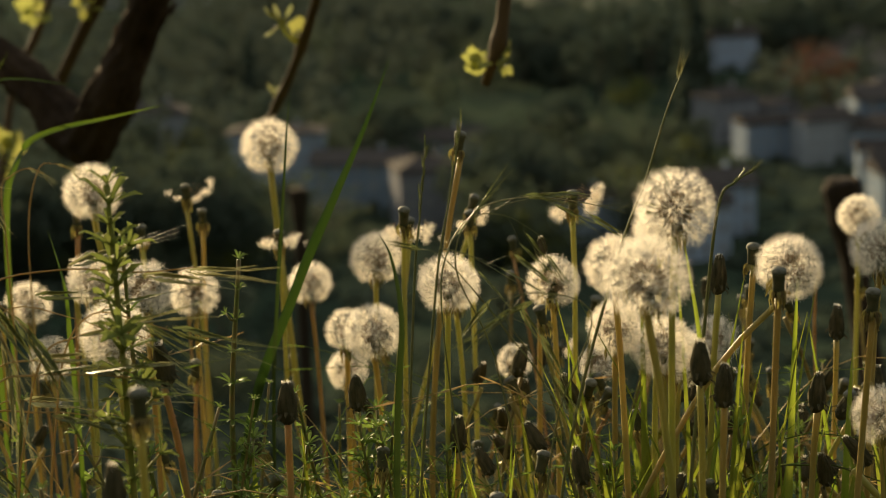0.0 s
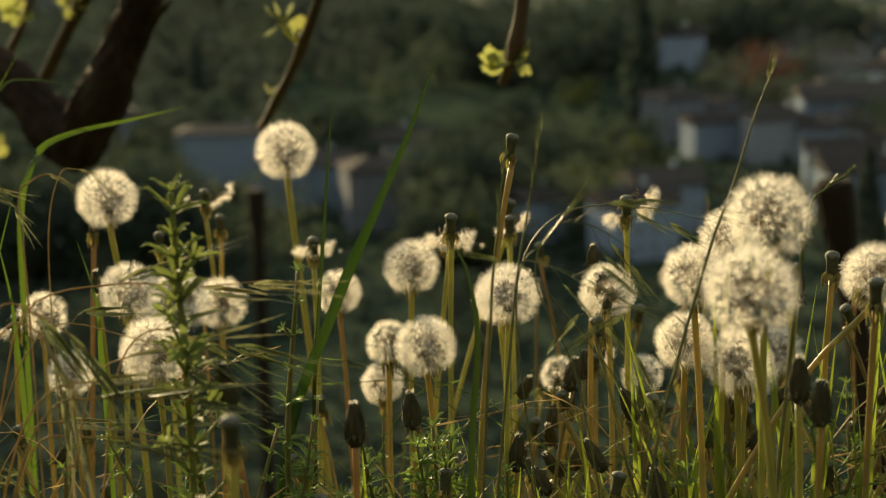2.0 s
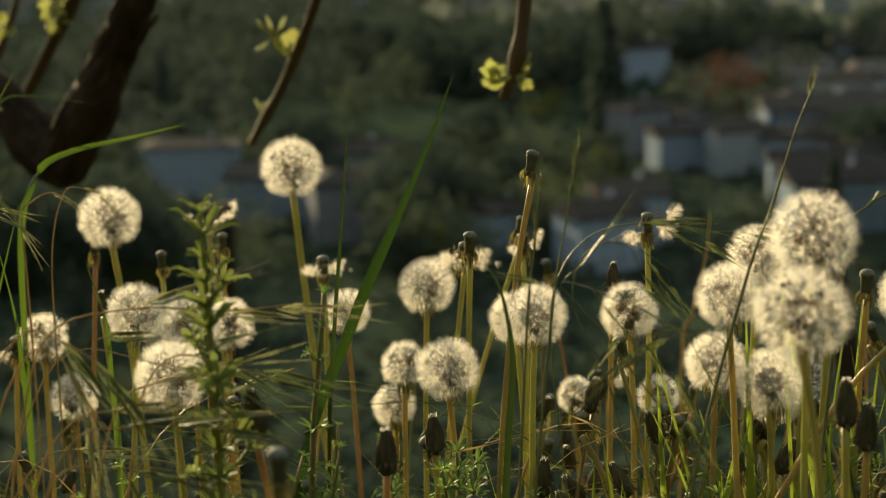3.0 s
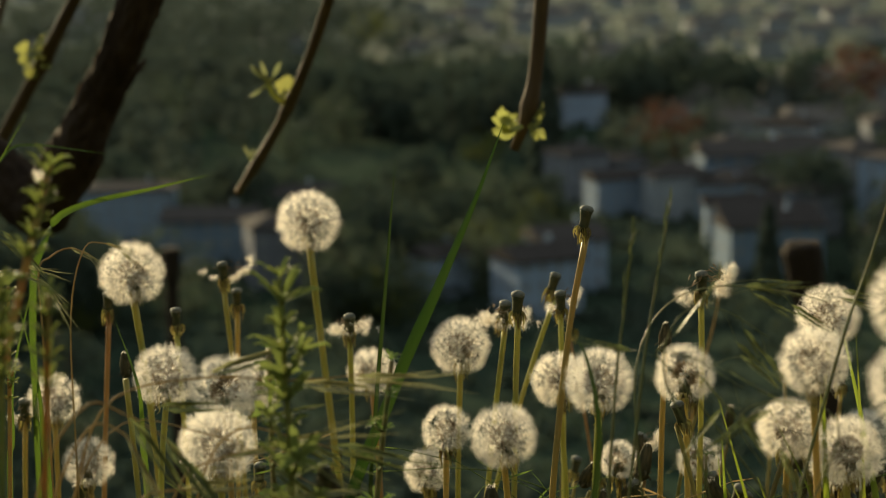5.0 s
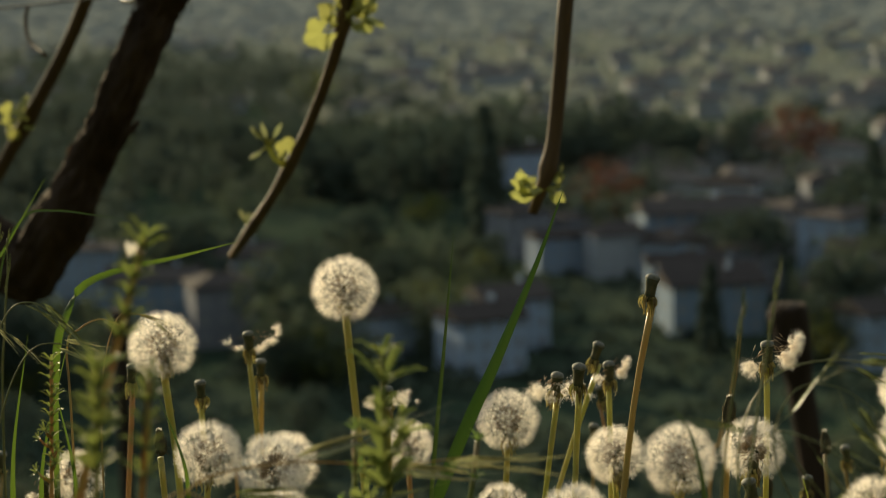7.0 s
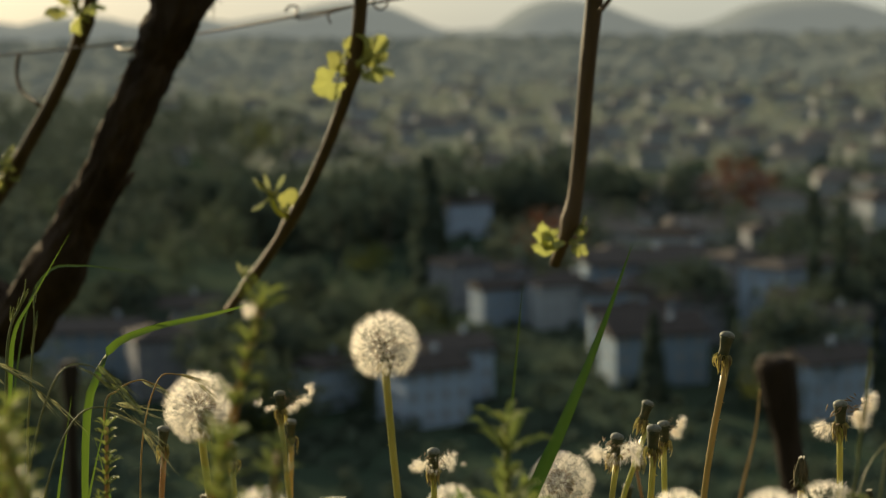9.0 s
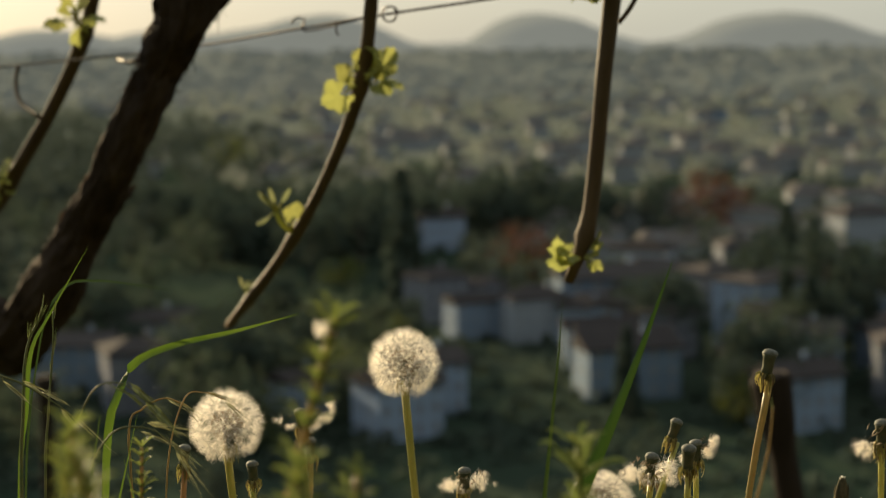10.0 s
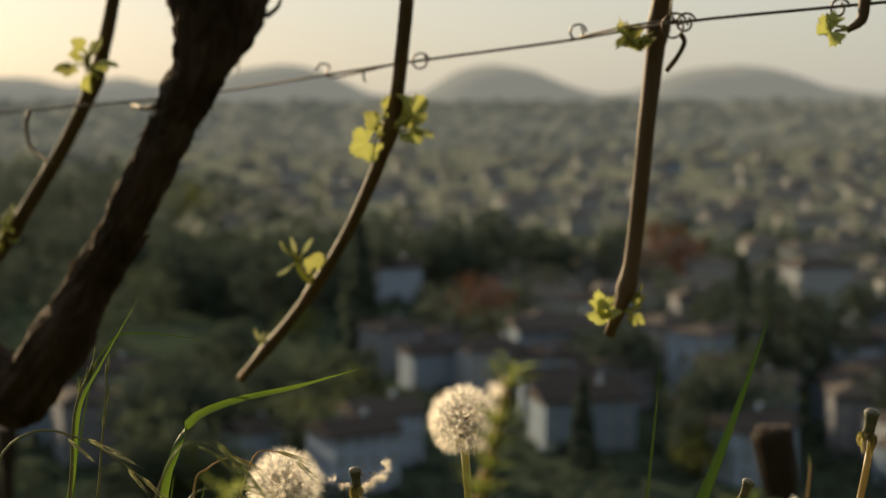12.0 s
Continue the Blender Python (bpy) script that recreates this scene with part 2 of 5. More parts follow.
def sphere_dirs(n, low):
    """Evenly spread directions, none steeper downwards than low."""
    out = []
    for i in range(n):
        z = 1 - (1 - low) * (i + 0.5) / n
        a = i * 2.39996
        out.append(Vector((math.cos(a) * math.sqrt(1 - z * z), math.sin(a) * math.sqrt(1 - z * z), z)))
    return out


def clock_meshes(name, count, keep, seed=1, low=-0.72, droop=0.0, loose=0.05):
    """The meshes of a seed head of unit radius: the parachutes, and the brown seeds with their beaks; keep: the chance of a seed by its direction."""
    rng = random.Random(seed)
    down, seeds = Geo(), Geo()
    for d in sphere_dirs(count, low):
        if rng.random() > keep(d):
            continue
        d = (d + Vector((rng.gauss(0, loose), rng.gauss(0, loose), rng.gauss(0, loose) - droop))).normalized()
        r = rng.uniform(0.92, 1.04)
        side = d.orthogonal().normalized()
        up = d.cross(side)
        hub = d * 0.71 * r
        seeds.tube([d * 0.18, d * 0.29, d * 0.42], [0.018, 0.044, 0.01], 4, False)
        seeds.sliver(d * 0.4, hub, 0.007, 0.004, side)
        for k in range(56):
            a = 2 * math.pi * (k + rng.uniform(-0.4, 0.4)) / 56
            o = side * math.cos(a) + up * math.sin(a)
            c = rng.uniform(0.35, 1.4)
            tip = hub + (o * math.sin(c) + d * math.cos(c)) * rng.uniform(0.23, 0.33)
            down.sliver(hub, tip, 0.0034, 0.0019, d.cross(o) + rng.uniform(-0.8, 0.8) * o)
    return down.mesh(name + "_down", PAPPUS, False), seeds.mesh(name + "_seeds", ACHENE)


def patchy(seed, level):
    """Seeds stay where a slow noise over the head is high."""
    return lambda d: 0.97 if noise.noise((d.x * 1.5 + seed, d.y * 1.5, d.z * 1.5)) > level else 0.04


def clinging_meshes(name, clumps, seed):
    """Loose seeds that cling to a spent head of unit radius; clumps: place, half extent and number of seeds."""
    rng, down, seeds = random.Random(seed), Geo(), Geo()
    for centre, extent, count in clumps:
        for _ in range(count):
            hub = Vector([c + e * rng.gauss(0, 0.55) for c, e in zip(centre, extent)])
            d = (hub.normalized() + Vector((rng.gauss(0, 0.3), rng.gauss(0, 0.3), rng.gauss(0, 0.3)))).normalized()
            side = d.orthogonal().normalized()
            up = d.cross(side)
            back = hub - d * rng.uniform(0.25, 0.4)
            if rng.random() < 0.3:
                seeds.sliver(back, hub, 0.005, 0.003, side)
                seeds.tube([back - d * 0.16, back - d * 0.08, back], [0.008, 0.022, 0.005], 4, False)
            for k in range(48):
                a, c = 2 * math.pi * rng.random(), rng.uniform(0.3, 1.4)
                o = side * math.cos(a) + up * math.sin(a)
                down.sliver(hub, hub + (o * math.sin(c) + d * math.cos(c)) * rng.uniform(0.16, 0.29), 0.0036, 0.002, d.cross(o) + rng.uniform(-0.8, 0.8) * o)
    return down.mesh(name + "_down", PAPPUS, False), seeds.mesh(name + "_seeds", ACHENE)


HEADS = {
    "full": clock_meshes("full_clock", 155, lambda d: 0.98, 1, -0.9),
    "open": clock_meshes("open_clock", 112, lambda d: 0.97, 7, -0.88),
    "full2": clock_meshes("full_clock_b", 185, patchy(2.3, -0.4), 2, -0.88, droop=0.03),
    "sparse": clock_meshes("sparse_clock", 170, patchy(5.1, -0.2), 3, -0.85, droop=0.06, loose=0.08),
    "remnant": clinging_meshes("remnant_clock", (((0.42, 0.0, -0.36), (0.14, 0.16, 0.2), 26), ((0.6, 0.0, -0.02), (0.12, 0.14, 0.18), 18), ((-0.3, 0.0, -0.5), (0.2, 0.16, 0.12), 16)), 4),
    "winged": clinging_meshes("winged_clock", (((0.4, 0.0, -0.5), (0.16, 0.14, 0.07), 9), ((0.75, 0.0, -0.34), (0.16, 0.14, 0.08), 12), ((1.02, 0.0, -0.02), (0.1, 0.12, 0.14), 9), ((0.24, 0.0, -0.55), (0.14, 0.14, 0.06), 6), ((-0.36, 0.0, -0.42), (0.2, 0.14, 0.06), 5), ((-0.66, 0.0, -0.2), (0.16, 0.12, 0.1), 3)), 6),
    "wisp": clinging_meshes("wisp_clock", (((-0.45, 0.0, -0.46), (0.42, 0.32, 0.24), 38), ((0.45, 0.0, -0.5), (0.42, 0.32, 0.24), 36), ((0.0, -0.1, -0.6), (0.3, 0.3, 0.16), 8)), 5),
}


def receptacle_mesh():
    g = Geo()
    g.dome((0, 0, -0.0004), (0.0037, 0.0022), rings=6, sides=14, lo=-35, hi=90, rough=0.04, rng=RNG)
    return g.mesh("receptacle", RECEPTACLE)


def cup_mesh(seed):
    """The ribbed cup under a spent head, narrow at its waist."""
    rng, g = random.Random(seed), Geo()
    g.tube([(0, 0, -0.0125), (0, 0, -0.0105), (0, 0, -0.007), (0, 0, -0.003), (0, 0, -0.0008)], [0.0022, 0.0028, 0.0026, 0.0029, 0.0036], 14, True, 0.1, rng)
    return g.mesh("involucre", CUP)


def bracts_mesh(seed):
    """Shrivelled bracts, folded back and curled against the stem below the cup."""
    rng, g = random.Random(seed), Geo()
    for k in range(19):
        a = 2 * math.pi * k / 19 + rng.uniform(-0.2, 0.2)
        o, across = Vector((math.cos(a), math.sin(a), 0)), Vector((-math.sin(a), math.cos(a), 0))
        n, w, curl = rng.uniform(0.15, 1.0) ** 1.4, rng.uniform(0.8, 1.5), rng.uniform(-1, 1)
        pts = [o * 0.0025 + Vector((0, 0, -0.0095)), o * 0.0029 * w + Vector((0, 0, -0.0108)), o * 0.0033 * w + across * 0.0008 * curl + Vector((0, 0, -0.0114 - 0.0035 * n)), o * 0.0027 * w + across * 0.0016 * curl + Vector((0, 0, -0.0114 - 0.0075 * n)), o * (0.0034 + 0.0014 * curl) + across * 0.001 * curl + Vector((0, 0, -0.0114 - 0.0095 * n))]
        g.ribbon(pts, [0.0016, 0.0017, 0.0013, 0.0008, 0.0002], across + Vector((0, 0, 0.6 * rng.uniform(-1, 1))))
    return g.mesh("bracts", BRACT)


RECEPT, CUPS = receptacle_mesh(), [cup_mesh(s) for s in (1, 2)]
BRACTS = [bracts_mesh(s) for s in (1, 2, 3)]


def bud_mesh(seed):
    """A closed head: a ribbed barrel of upright bracts, drawn in at the tip, with a ragged collar at its foot."""
    rng, g = random.Random(seed), Geo()
    n, prof = 24, [(-0.005, 0.002), (-0.003, 0.0036), (-0.0016, 0.0048), (-0.0004, 0.0043), (0.003, 0.0049), (0.008, 0.0046), (0.013, 0.0036), (0.017, 0.0025), (0.0185, 0.0017)]
    for i, (z, r) in enumerate(prof):
        for k in range(n):
            a = 2 * math.pi * k / n
            rib = r * (1 + 0.16 * noise.noise((math.cos(a) * 2.2, math.sin(a) * 2.2, z * 60 + seed * 5)) + (0.035 if k % 2 else -0.02)) + 0.0002 * rng.uniform(-1, 1)
            g.v.append(Vector((math.cos(a) * rib, math.sin(a) * rib, z + (0.0012 * rng.uniform(-1, 1) if i in (2, 7, 8) else 0))))
    for i in range(len(prof) - 1):
        for k in range(n):
            a, b = i * n + k, i * n + (k + 1) % n
            g.f.append((a, b, b + n, a + n))
    g.f.append(tuple(range(len(g.v) - n, len(g.v))))
    for k in range(22):  # loose scales along the barrel and at its foot
        a, low = 2 * math.pi * k / 22 + rng.uniform(-0.2, 0.2), k % 2
        o, z = Vector((math.cos(a), math.sin(a), 0)), rng.uniform(-0.002, 0.004)
        tip = o * (0.0072 if low else 0.0042) * rng.uniform(0.8, 1.1) + Vector((0, 0, z - 0.003 if low else z + rng.uniform(0.009, 0.014)))
        g.ribbon([o * 0.0046 + Vector((0, 0, z)), (o * 0.0054 + Vector((0, 0, z))).lerp(tip, 0.5) + o * 0.0004, tip], [0.0018, 0.0016, 0.0003], Vector((-o.y, o.x, 0)), 0.3)
    return g.mesh("bud", BUD)


def tuft_mesh(seed):
    rng, g = random.Random(seed), Geo()
    for k in range(40):
        o = Vector((rng.gauss(0, 1), rng.gauss(0, 1), 0)) * 0.0009
        g.sliver(o + Vector((0, 0, 0.016)), o * 1.4 + Vector((0, 0, rng.uniform(0.0185, 0.0205))), 0.00025, 0.00015, Vector((rng.gauss(0, 1), rng.gauss(0, 1), 0.01)))
    return g.mesh("tuft", PAPPUS, False)


BUDS, TUFT = [bud_mesh(1), bud_mesh(2)], tuft_mesh(1)
STEMS = {"green": STEM_GREEN, "tan": STEM_TAN, "red": STEM_RED, "dull": STEM_DULL}
WORDS = {
    "full": "white round dandelion clock, all its seeds on",
    "open": "large loose white dandelion clock",
    "full2": "white dandelion clock with a few seeds missing",
    "sparse": "ragged half-blown dandelion clock",
    "remnant": "spent dandelion with loose seeds beside it",
    "wisp": "spent dandelion with a skirt of seeds",
    "winged": "spent dandelion with two thin wings of seeds",
    "bald": "bald spent dandelion with folded-back bracts",
    "bud": "closed dark dandelion bud",
}
STEM_WORDS = {"green": "on a green-yellow stem", "tan": "on an orange-tan stem", "red": "on a reddish stem", "dull": "on a dull olive-brown stem"}
PLANTS = []


def dandelion(top, foot=(0.0, 0.0), head="full", size=0.042, stem="green", bend=0.02, spin=0.0, thick=0.0017):
    """A dandelion whose head's heart is at top and whose foot stands foot metres aside of it on the ground."""
    top = Vector(top)
    fx, fy = top.x + foot[0], top.y + foot[1]
    base = Vector((fx, fy, ground_z(fx, fy)))
    thing = new("dandelion")
    thing.location = base
    rise = top - base
    sidew = Vector((math.cos(spin), math.sin(spin), 0))
    neck = rise - Vector((0, 0, 0.012))
    mid = rise * 0.5 + sidew * bend
    pts = curve_pts([(0, 0, -0.015), mid * 0.5 + sidew * bend * 0.2, mid, rise * 0.8 + sidew * bend * 0.6, neck], 14)
    g = Geo().tube(pts, lerp_list([thick * 1.15, thick * 1.05, thick, thick * 0.9, thick * 1.0], 14), 8, True, 0.05, RNG)
    if top.z > 0.21:  # short hairs and bumps along the tall stems
        for _ in range(70):
            f = RNG.uniform(4, 12.9)
            p = pts[int(f)].lerp(pts[int(f) + 1], f % 1)
            o = Vector((RNG.gauss(0, 1), RNG.gauss(0, 1), 0)).normalized()
            q = p + o * thick * 0.9
            g.tube([q, q + o * RNG.uniform(0.0004, 0.0014) + Vector((0, 0, RNG.uniform(-0.0012, 0.0004)))], [0.0003, 0.00006], 3, False)
    part("stem", g, STEMS[stem], thing, STEM_WORDS[stem][3:])
    up = (pts[-1] - pts[-3]).normalized()
    if head in ("full", "open", "full2", "sparse"):  # clocks lean towards the evening sun
        up = (up + Vector((0.12 * math.sin(spin * 5), 0.3 + 0.2 * math.cos(spin * 9), 0))).normalized()
    if head in ("remnant", "winged", "wisp"):  # the clinging seeds lie to both sides along the bank
        x = (Vector((1, 0, 0)) - up * up.x).normalized()
        turn = Matrix((x, up.cross(x), up)).transposed().to_4x4() @ pose(0, 0, 0, 0, 0, 12 * spin)
    else:
        turn = up.to_track_quat("Z", "Y").to_matrix().to_4x4() @ pose(0, 0, 0, 0, 0, math.degrees(spin))
    m = Matrix.Translation(rise) @ turn
    if head == "bud":
        k = Matrix.Diagonal((size / 0.044, size / 0.044, size / 0.046, 1))
        part("bud", BUDS[len(PLANTS) % 2], None, thing, at=m @ pose(0, 0, -0.008) @ k)
        part("tuft", TUFT, None, thing, "pale tuft at the tip", at=m @ pose(0, 0, -0.008) @ k, kind="stuff")
    else:
        part("receptacle", RECEPT, None, thing, at=m)
        part("involucre", CUPS[len(PLANTS) % 2], None, thing, "dark green cup", at=m)
        part("bract_fringe", BRACTS[len(PLANTS) % 3], None, thing, "curled yellow-brown bracts", at=m, kind="stuff")
        if head in HEADS:
            s = Matrix.Diagonal((size / 2, size / 2, size / 2, 1))
            down, seeds = HEADS[head]
            part("seed_down", down, None, thing, "white feathery seed down", at=m @ s, kind="stuff")
            part("seed_heart", seeds, None, thing, "brown seeds at the heart", at=m @ s, kind="stuff")
    PLANTS.append(thing)
    return tagged(thing, WORDS[head] + " " + STEM_WORDS[stem], "dandelion", "dandelions on the bank")


dandelion((-0.126, 1.251, 0.287), (0.05, 0.0), "full", 0.045, "green", -0.006, 0.4, 0.0024)
dandelion((-0.235, 1.160, 0.274), (0.015, 0.0), "full", 0.042, "green", 0.015, 1.2, 0.0021)
dandelion((-0.045, 1.120, 0.233), (0.0, 0.01), "full", 0.038, "green", 0.006, 2.0)
dandelion((0.012, 1.019, 0.328), (-0.018, 0.0), "bald", 0.04, "tan", -0.012, 0.2, 0.0018)
dandelion((0.078, 1.043, 0.287), (-0.012, 0.01), "remnant", 0.044, "green", 0.006, 0.0)
dandelion((-0.040, 0.956, 0.227), (0.0, 0.0), "full2", 0.036, "tan", 0.008, 0.9)
dandelion((-0.023, 1.030, 0.282), (0.0, 0.01), "bald", 0.04, "green", 0.004, 2.2)
dandelion((-0.107, 1.165, 0.243), (-0.012, 0.0), "wisp", 0.029, "green", 0.008, 1.0)
dandelion((-0.209, 1.053, 0.239), (0.0, 0.0), "full2", 0.038, "green", 0.01, 2.6)
dandelion((-0.093, 1.205, 0.198), (0.004, 0.0), "full2", 0.034, "red", 0.005, 0.5)
dandelion((-0.186, 1.272, 0.257), (0.012, 0.0), "winged", 0.034, "green", 0.006, 0.0)
dandelion((-0.178, 1.296, 0.234), (-0.014, 0.0), "bald", 0.03, "tan", 0.006, 1.5)
dandelion((0.002, 0.926, 0.261), (0.0, 0.0), "full", 0.036, "green", 0.006, 1.9)
dandelion((0.007, 1.083, 0.221), (0.004, 0.0), "full2", 0.035, "green", 0.006, 0.7)
dandelion((0.106, 0.794, 0.324), (0.012, 0.0), "open", 0.0425, "green", 0.008, 2.3)
dandelion((0.085, 0.729, 0.307), (0.022, 0.0), "open", 0.042, "green", 0.006, 0.1)
dandelion((0.085, 0.860, 0.284), (0.01, 0.0), "full2", 0.034, "tan", 0.006, 1.1)
dandelion((0.131, 0.960, 0.206), (0.005, 0.0), "full2", 0.037, "green", 0.004, 2.8)
dandelion((0.172, 0.860, 0.280), (-0.1, 0.02), "full", 0.037, "tan", -0.03, 0.0)
dandelion((0.282, 1.180, 0.241), (-0.004, 0.0), "full", 0.032, "green", 0.006, 1.0)
dandelion((0.227, 0.900, 0.280), (0.0, 0.0), "full2", 0.036, "tan", 0.006, 2.0)
dandelion((0.215, 0.840, 0.209), (0.004, 0.0), "full2", 0.034, "tan", 0.003, 0.6)
dandelion((-0.021, 1.100, 0.262), (-0.035, 0.0), "wisp", 0.036, "green", 0.006, 1.4)
dandelion((0.064, 1.020, 0.238), (-0.004, 0.0), "sparse", 0.036, "tan", 0.005, 0.2)
dandelion((0.018, 1.150, 0.256), (-0.004, 0.0), "remnant", 0.03, "green", 0.004, 0.2)
dandelion((-0.065, 1.130, 0.156), (0.002, 0.0), "full2", 0.03, "tan", 0.004, 0.6)
dandelion((0.119, 0.950, 0.283), (0.0, 0.0), "full2", 0.034, "green", 0.004, 2.4)
dandelion((0.091, 0.918, 0.236), (0.0, 0.0), "full2", 0.034, "tan", 0.004, 1.7)
dandelion((0.114, 0.900, 0.230), (0.002, 0.0), "full", 0.037, "green", 0.004, 0.8)
dandelion((-0.177, 1.020, 0.239), (0.0, 0.0), "sparse", 0.04, "tan", 0.006, 1.2)
dandelion((-0.177, 0.920, 0.239), (0.0, 0.0), "full2", 0.04, "green", 0.004, 0.1)
dandelion((-0.289, 1.200, 0.189), (0.004, 0.0), "sparse", 0.036, "tan", 0.004, 2.3)
dandelion((-0.307, 1.200, 0.189), (-0.004, 0.0), "remnant", 0.036, "tan", 0.004, 3.0)
dandelion((-0.264, 1.150, 0.163), (0.0, 0.0), "sparse", 0.034, "tan", 0.004, 0.3)
dandelion((-0.166, 1.150, 0.206), (0.006, 0.0), "sparse", 0.038, "tan", 0.004, 1.9)
dandelion((0.044, 1.100, 0.167), (0.0, 0.0), "sparse", 0.026, "tan", 0.003, 0.3)
dandelion((0.078, 1.200, 0.150), (0.0, 0.0), "remnant", 0.032, "tan", 0.003, 1.3)
dandelion((0.103, 1.150, 0.150), (0.0, 0.0), "sparse", 0.03, "tan", 0.003, 2.3)
dandelion((-0.060, 1.050, 0.204), (0.0, 0.0), "sparse", 0.03, "tan", 0.003, 2.0)
dandelion((0.156, 1.000, 0.205), (0.0, 0.0), "sparse", 0.034, "green", 0.003, 2.0)
dandelion((-0.129, 0.780, 0.263), (0.016, 0.0), "bud", 0.04, "red", 0.006, 0.4)
dandelion((0.114, 0.767, 0.261), (-0.002, 0.0), "bud", 0.04, "green", 0.003, 0.4)
dandelion((0.127, 0.780, 0.246), (-0.002, 0.0), "bud", 0.04, "tan", 0.003, 1.4)
dandelion((-0.075, 0.800, 0.237), (0.006, 0.0), "bud", 0.04, "red", 0.003, 2.4)
dandelion((0.187, 0.860, 0.217), (0.0, 0.0), "bud", 0.04, "tan", 0.003, 2.4)
dandelion((0.228, 1.000, 0.216), (0.0, 0.0), "bud", 0.04, "tan", 0.003, 1.4)
dandelion((0.155, 0.800, 0.293), (-0.006, 0.0), "bald", 0.04, "tan", 0.003, 1.4)
dandelion((0.204, 0.820, 0.277), (-0.02, 0.0), "bald", 0.04, "tan", 0.003, 0.4)
dandelion((0.161, 0.900, 0.283), (-0.004, 0.0), "bald", 0.04, "tan", 0.003, 2.4)
dandelion((0.059, 1.045, 0.255), (0.0, 0.0), "bud", 0.032, "tan", 0.003, 2.4)
dandelion((0.143, 0.900, 0.270), (-0.004, 0.0), "bud", 0.04, "green", 0.003, 2.4)
dandelion((0.006, 0.930, 0.177), (0.0, 0.0), "bud", 0.04, "tan", 0.003, 2.4)
dandelion((-0.049, 0.930, 0.202), (0.0, 0.0), "bud", 0.04, "tan", 0.003, 0.4)
dandelion((-0.235, 1.100, 0.238), (0.008, 0.0), "bud", 0.028, "green", 0.003, 0.4)
dandelion((-0.216, 1.250, 0.232), (0.004, 0.0), "bald", 0.025, "green", 0.003, 0.4)
dandelion((0.023, 1.200, 0.257), (-0.12, 0.0), "bald", 0.04, "green", 0.003, 0.4)
dandelion((-0.123, 0.620, 0.260), (0.0, 0.0), "bud", 0.04, "green", 0.003, 1.4)
dandelion((-0.112, 0.620, 0.296), (0.0, 0.0), "bald", 0.04, "green", 0.003, 1.4)
dandelion((-0.255, 1.220, 0.250), (-0.03, 0.0), "bald", 0.04, "red", 0.003, 1.4)


def scatter_spent():
    """Shorter spent stems and buds that fill the stand."""
    rng, made = random.Random(21), 0
    while made < 95:
        x, y = rng.uniform(-0.42, 0.5), rng.uniform(0.72, 1.38)
        if abs(x) > 0.12 + 0.3 * y or (x < 0.05 and rng.random() < 0.6):
            continue
        z = rng.uniform(0.1, 0.2) - 0.02 * (y < 0.85)
        dandelion((x, y, z), (rng.uniform(-0.06, 0.06), rng.uniform(-0.03, 0.03)), rng.choice(("bald", "bald", "bald", "bud", "bald")), 0.03, rng.choice(("tan", "dull", "red", "dull")), rng.uniform(-0.016, 0.016), rng.uniform(0, 3), rng.uniform(0.0009, 0.0015))
        made += 1


scatter_spent()


def stem_thicket():
    """The thick stand of leaning tan stems and dark buds on the sunny side of the bank."""
    rng, made = random.Random(58), 0
    while made < 105:
        x, y = rng.uniform(0.0, 0.46), rng.uniform(0.76, 1.16)
        if x > 0.08 + 0.33 * y:
            continue
        head = rng.choice(("bud", "bud", "bald", "bud"))
        z = rng.uniform(0.09, 0.19) if head == "bud" else rng.uniform(0.12, 0.23)
        lean = rng.gauss(0, 0.05)
        dandelion((x, y, z), (lean, rng.uniform(-0.04, 0.04)), head, rng.uniform(0.032, 0.041), rng.choice(("tan", "dull", "dull", "green")), rng.uniform(-0.02, 0.02), rng.uniform(0, 3), rng.uniform(0.0012, 0.0019))
        made += 1


stem_thicket()


# ---- grass and herbs ----
def arc(base, tip, sag, n):
    """A line that rises from base and bows over to tip; sag: metres by which its middle stands above the chord."""
    base, tip = Vector(base), Vector(tip)
    return [base.lerp(tip, u) + Vector((0, 0, 4 * sag * u * (1 - u))) for u in (i / (n - 1) for i in range(n))]


def understory(name, label, category, material, count, seed, high, width, lean, bare, area=(-0.62, 0.66, 0.5, 1.42)):
    rng, g = random.Random(seed), Geo()
    for _ in range(count):
        x, y = rng.uniform(area[0], area[1]), rng.uniform(area[2], area[3])
        if x > 0.04 and rng.random() < bare:  # fewer blades where the stems stand thick
            continue
        h = rng.uniform(*high) * (0.75 + 0.5 * noise.noise((x * 5, y * 5, seed))) * (1.0 if y < 0.95 else 0.62)
        a = rng.uniform(0, 2 * math.pi)
        d = Vector((math.cos(a), math.sin(a), 0))
        base = Vector((x, y, ground_z(x, y) - 0.005))
        tip = base + Vector((0, 0, h)) + d * h * rng.uniform(*lean)
        pts = arc(base, tip, h * rng.uniform(0.02, 0.16), 6)
        w = rng.uniform(*width)
        g.ribbon(pts, [w * 0.8, w, w, w * 0.85, w * 0.55, w * 0.08], Vector((-d.y, d.x, 0)) + 0.4 * d)
    return tagged(part(name, g, material), label, category, kind="stuff")


understory("grass", "green grass blades of the bank under the dandelions", "grass", GRASS, 4000, 3, (0.07, 0.19), (0.0016, 0.0048), (0.1, 1.0), 0.72)
understory("dry_grass", "tan dry grass stalks between the dandelions", "grass", STRAW, 1300, 4, (0.08, 0.2), (0.0006, 0.0016), (0.2, 1.4), 0.3)

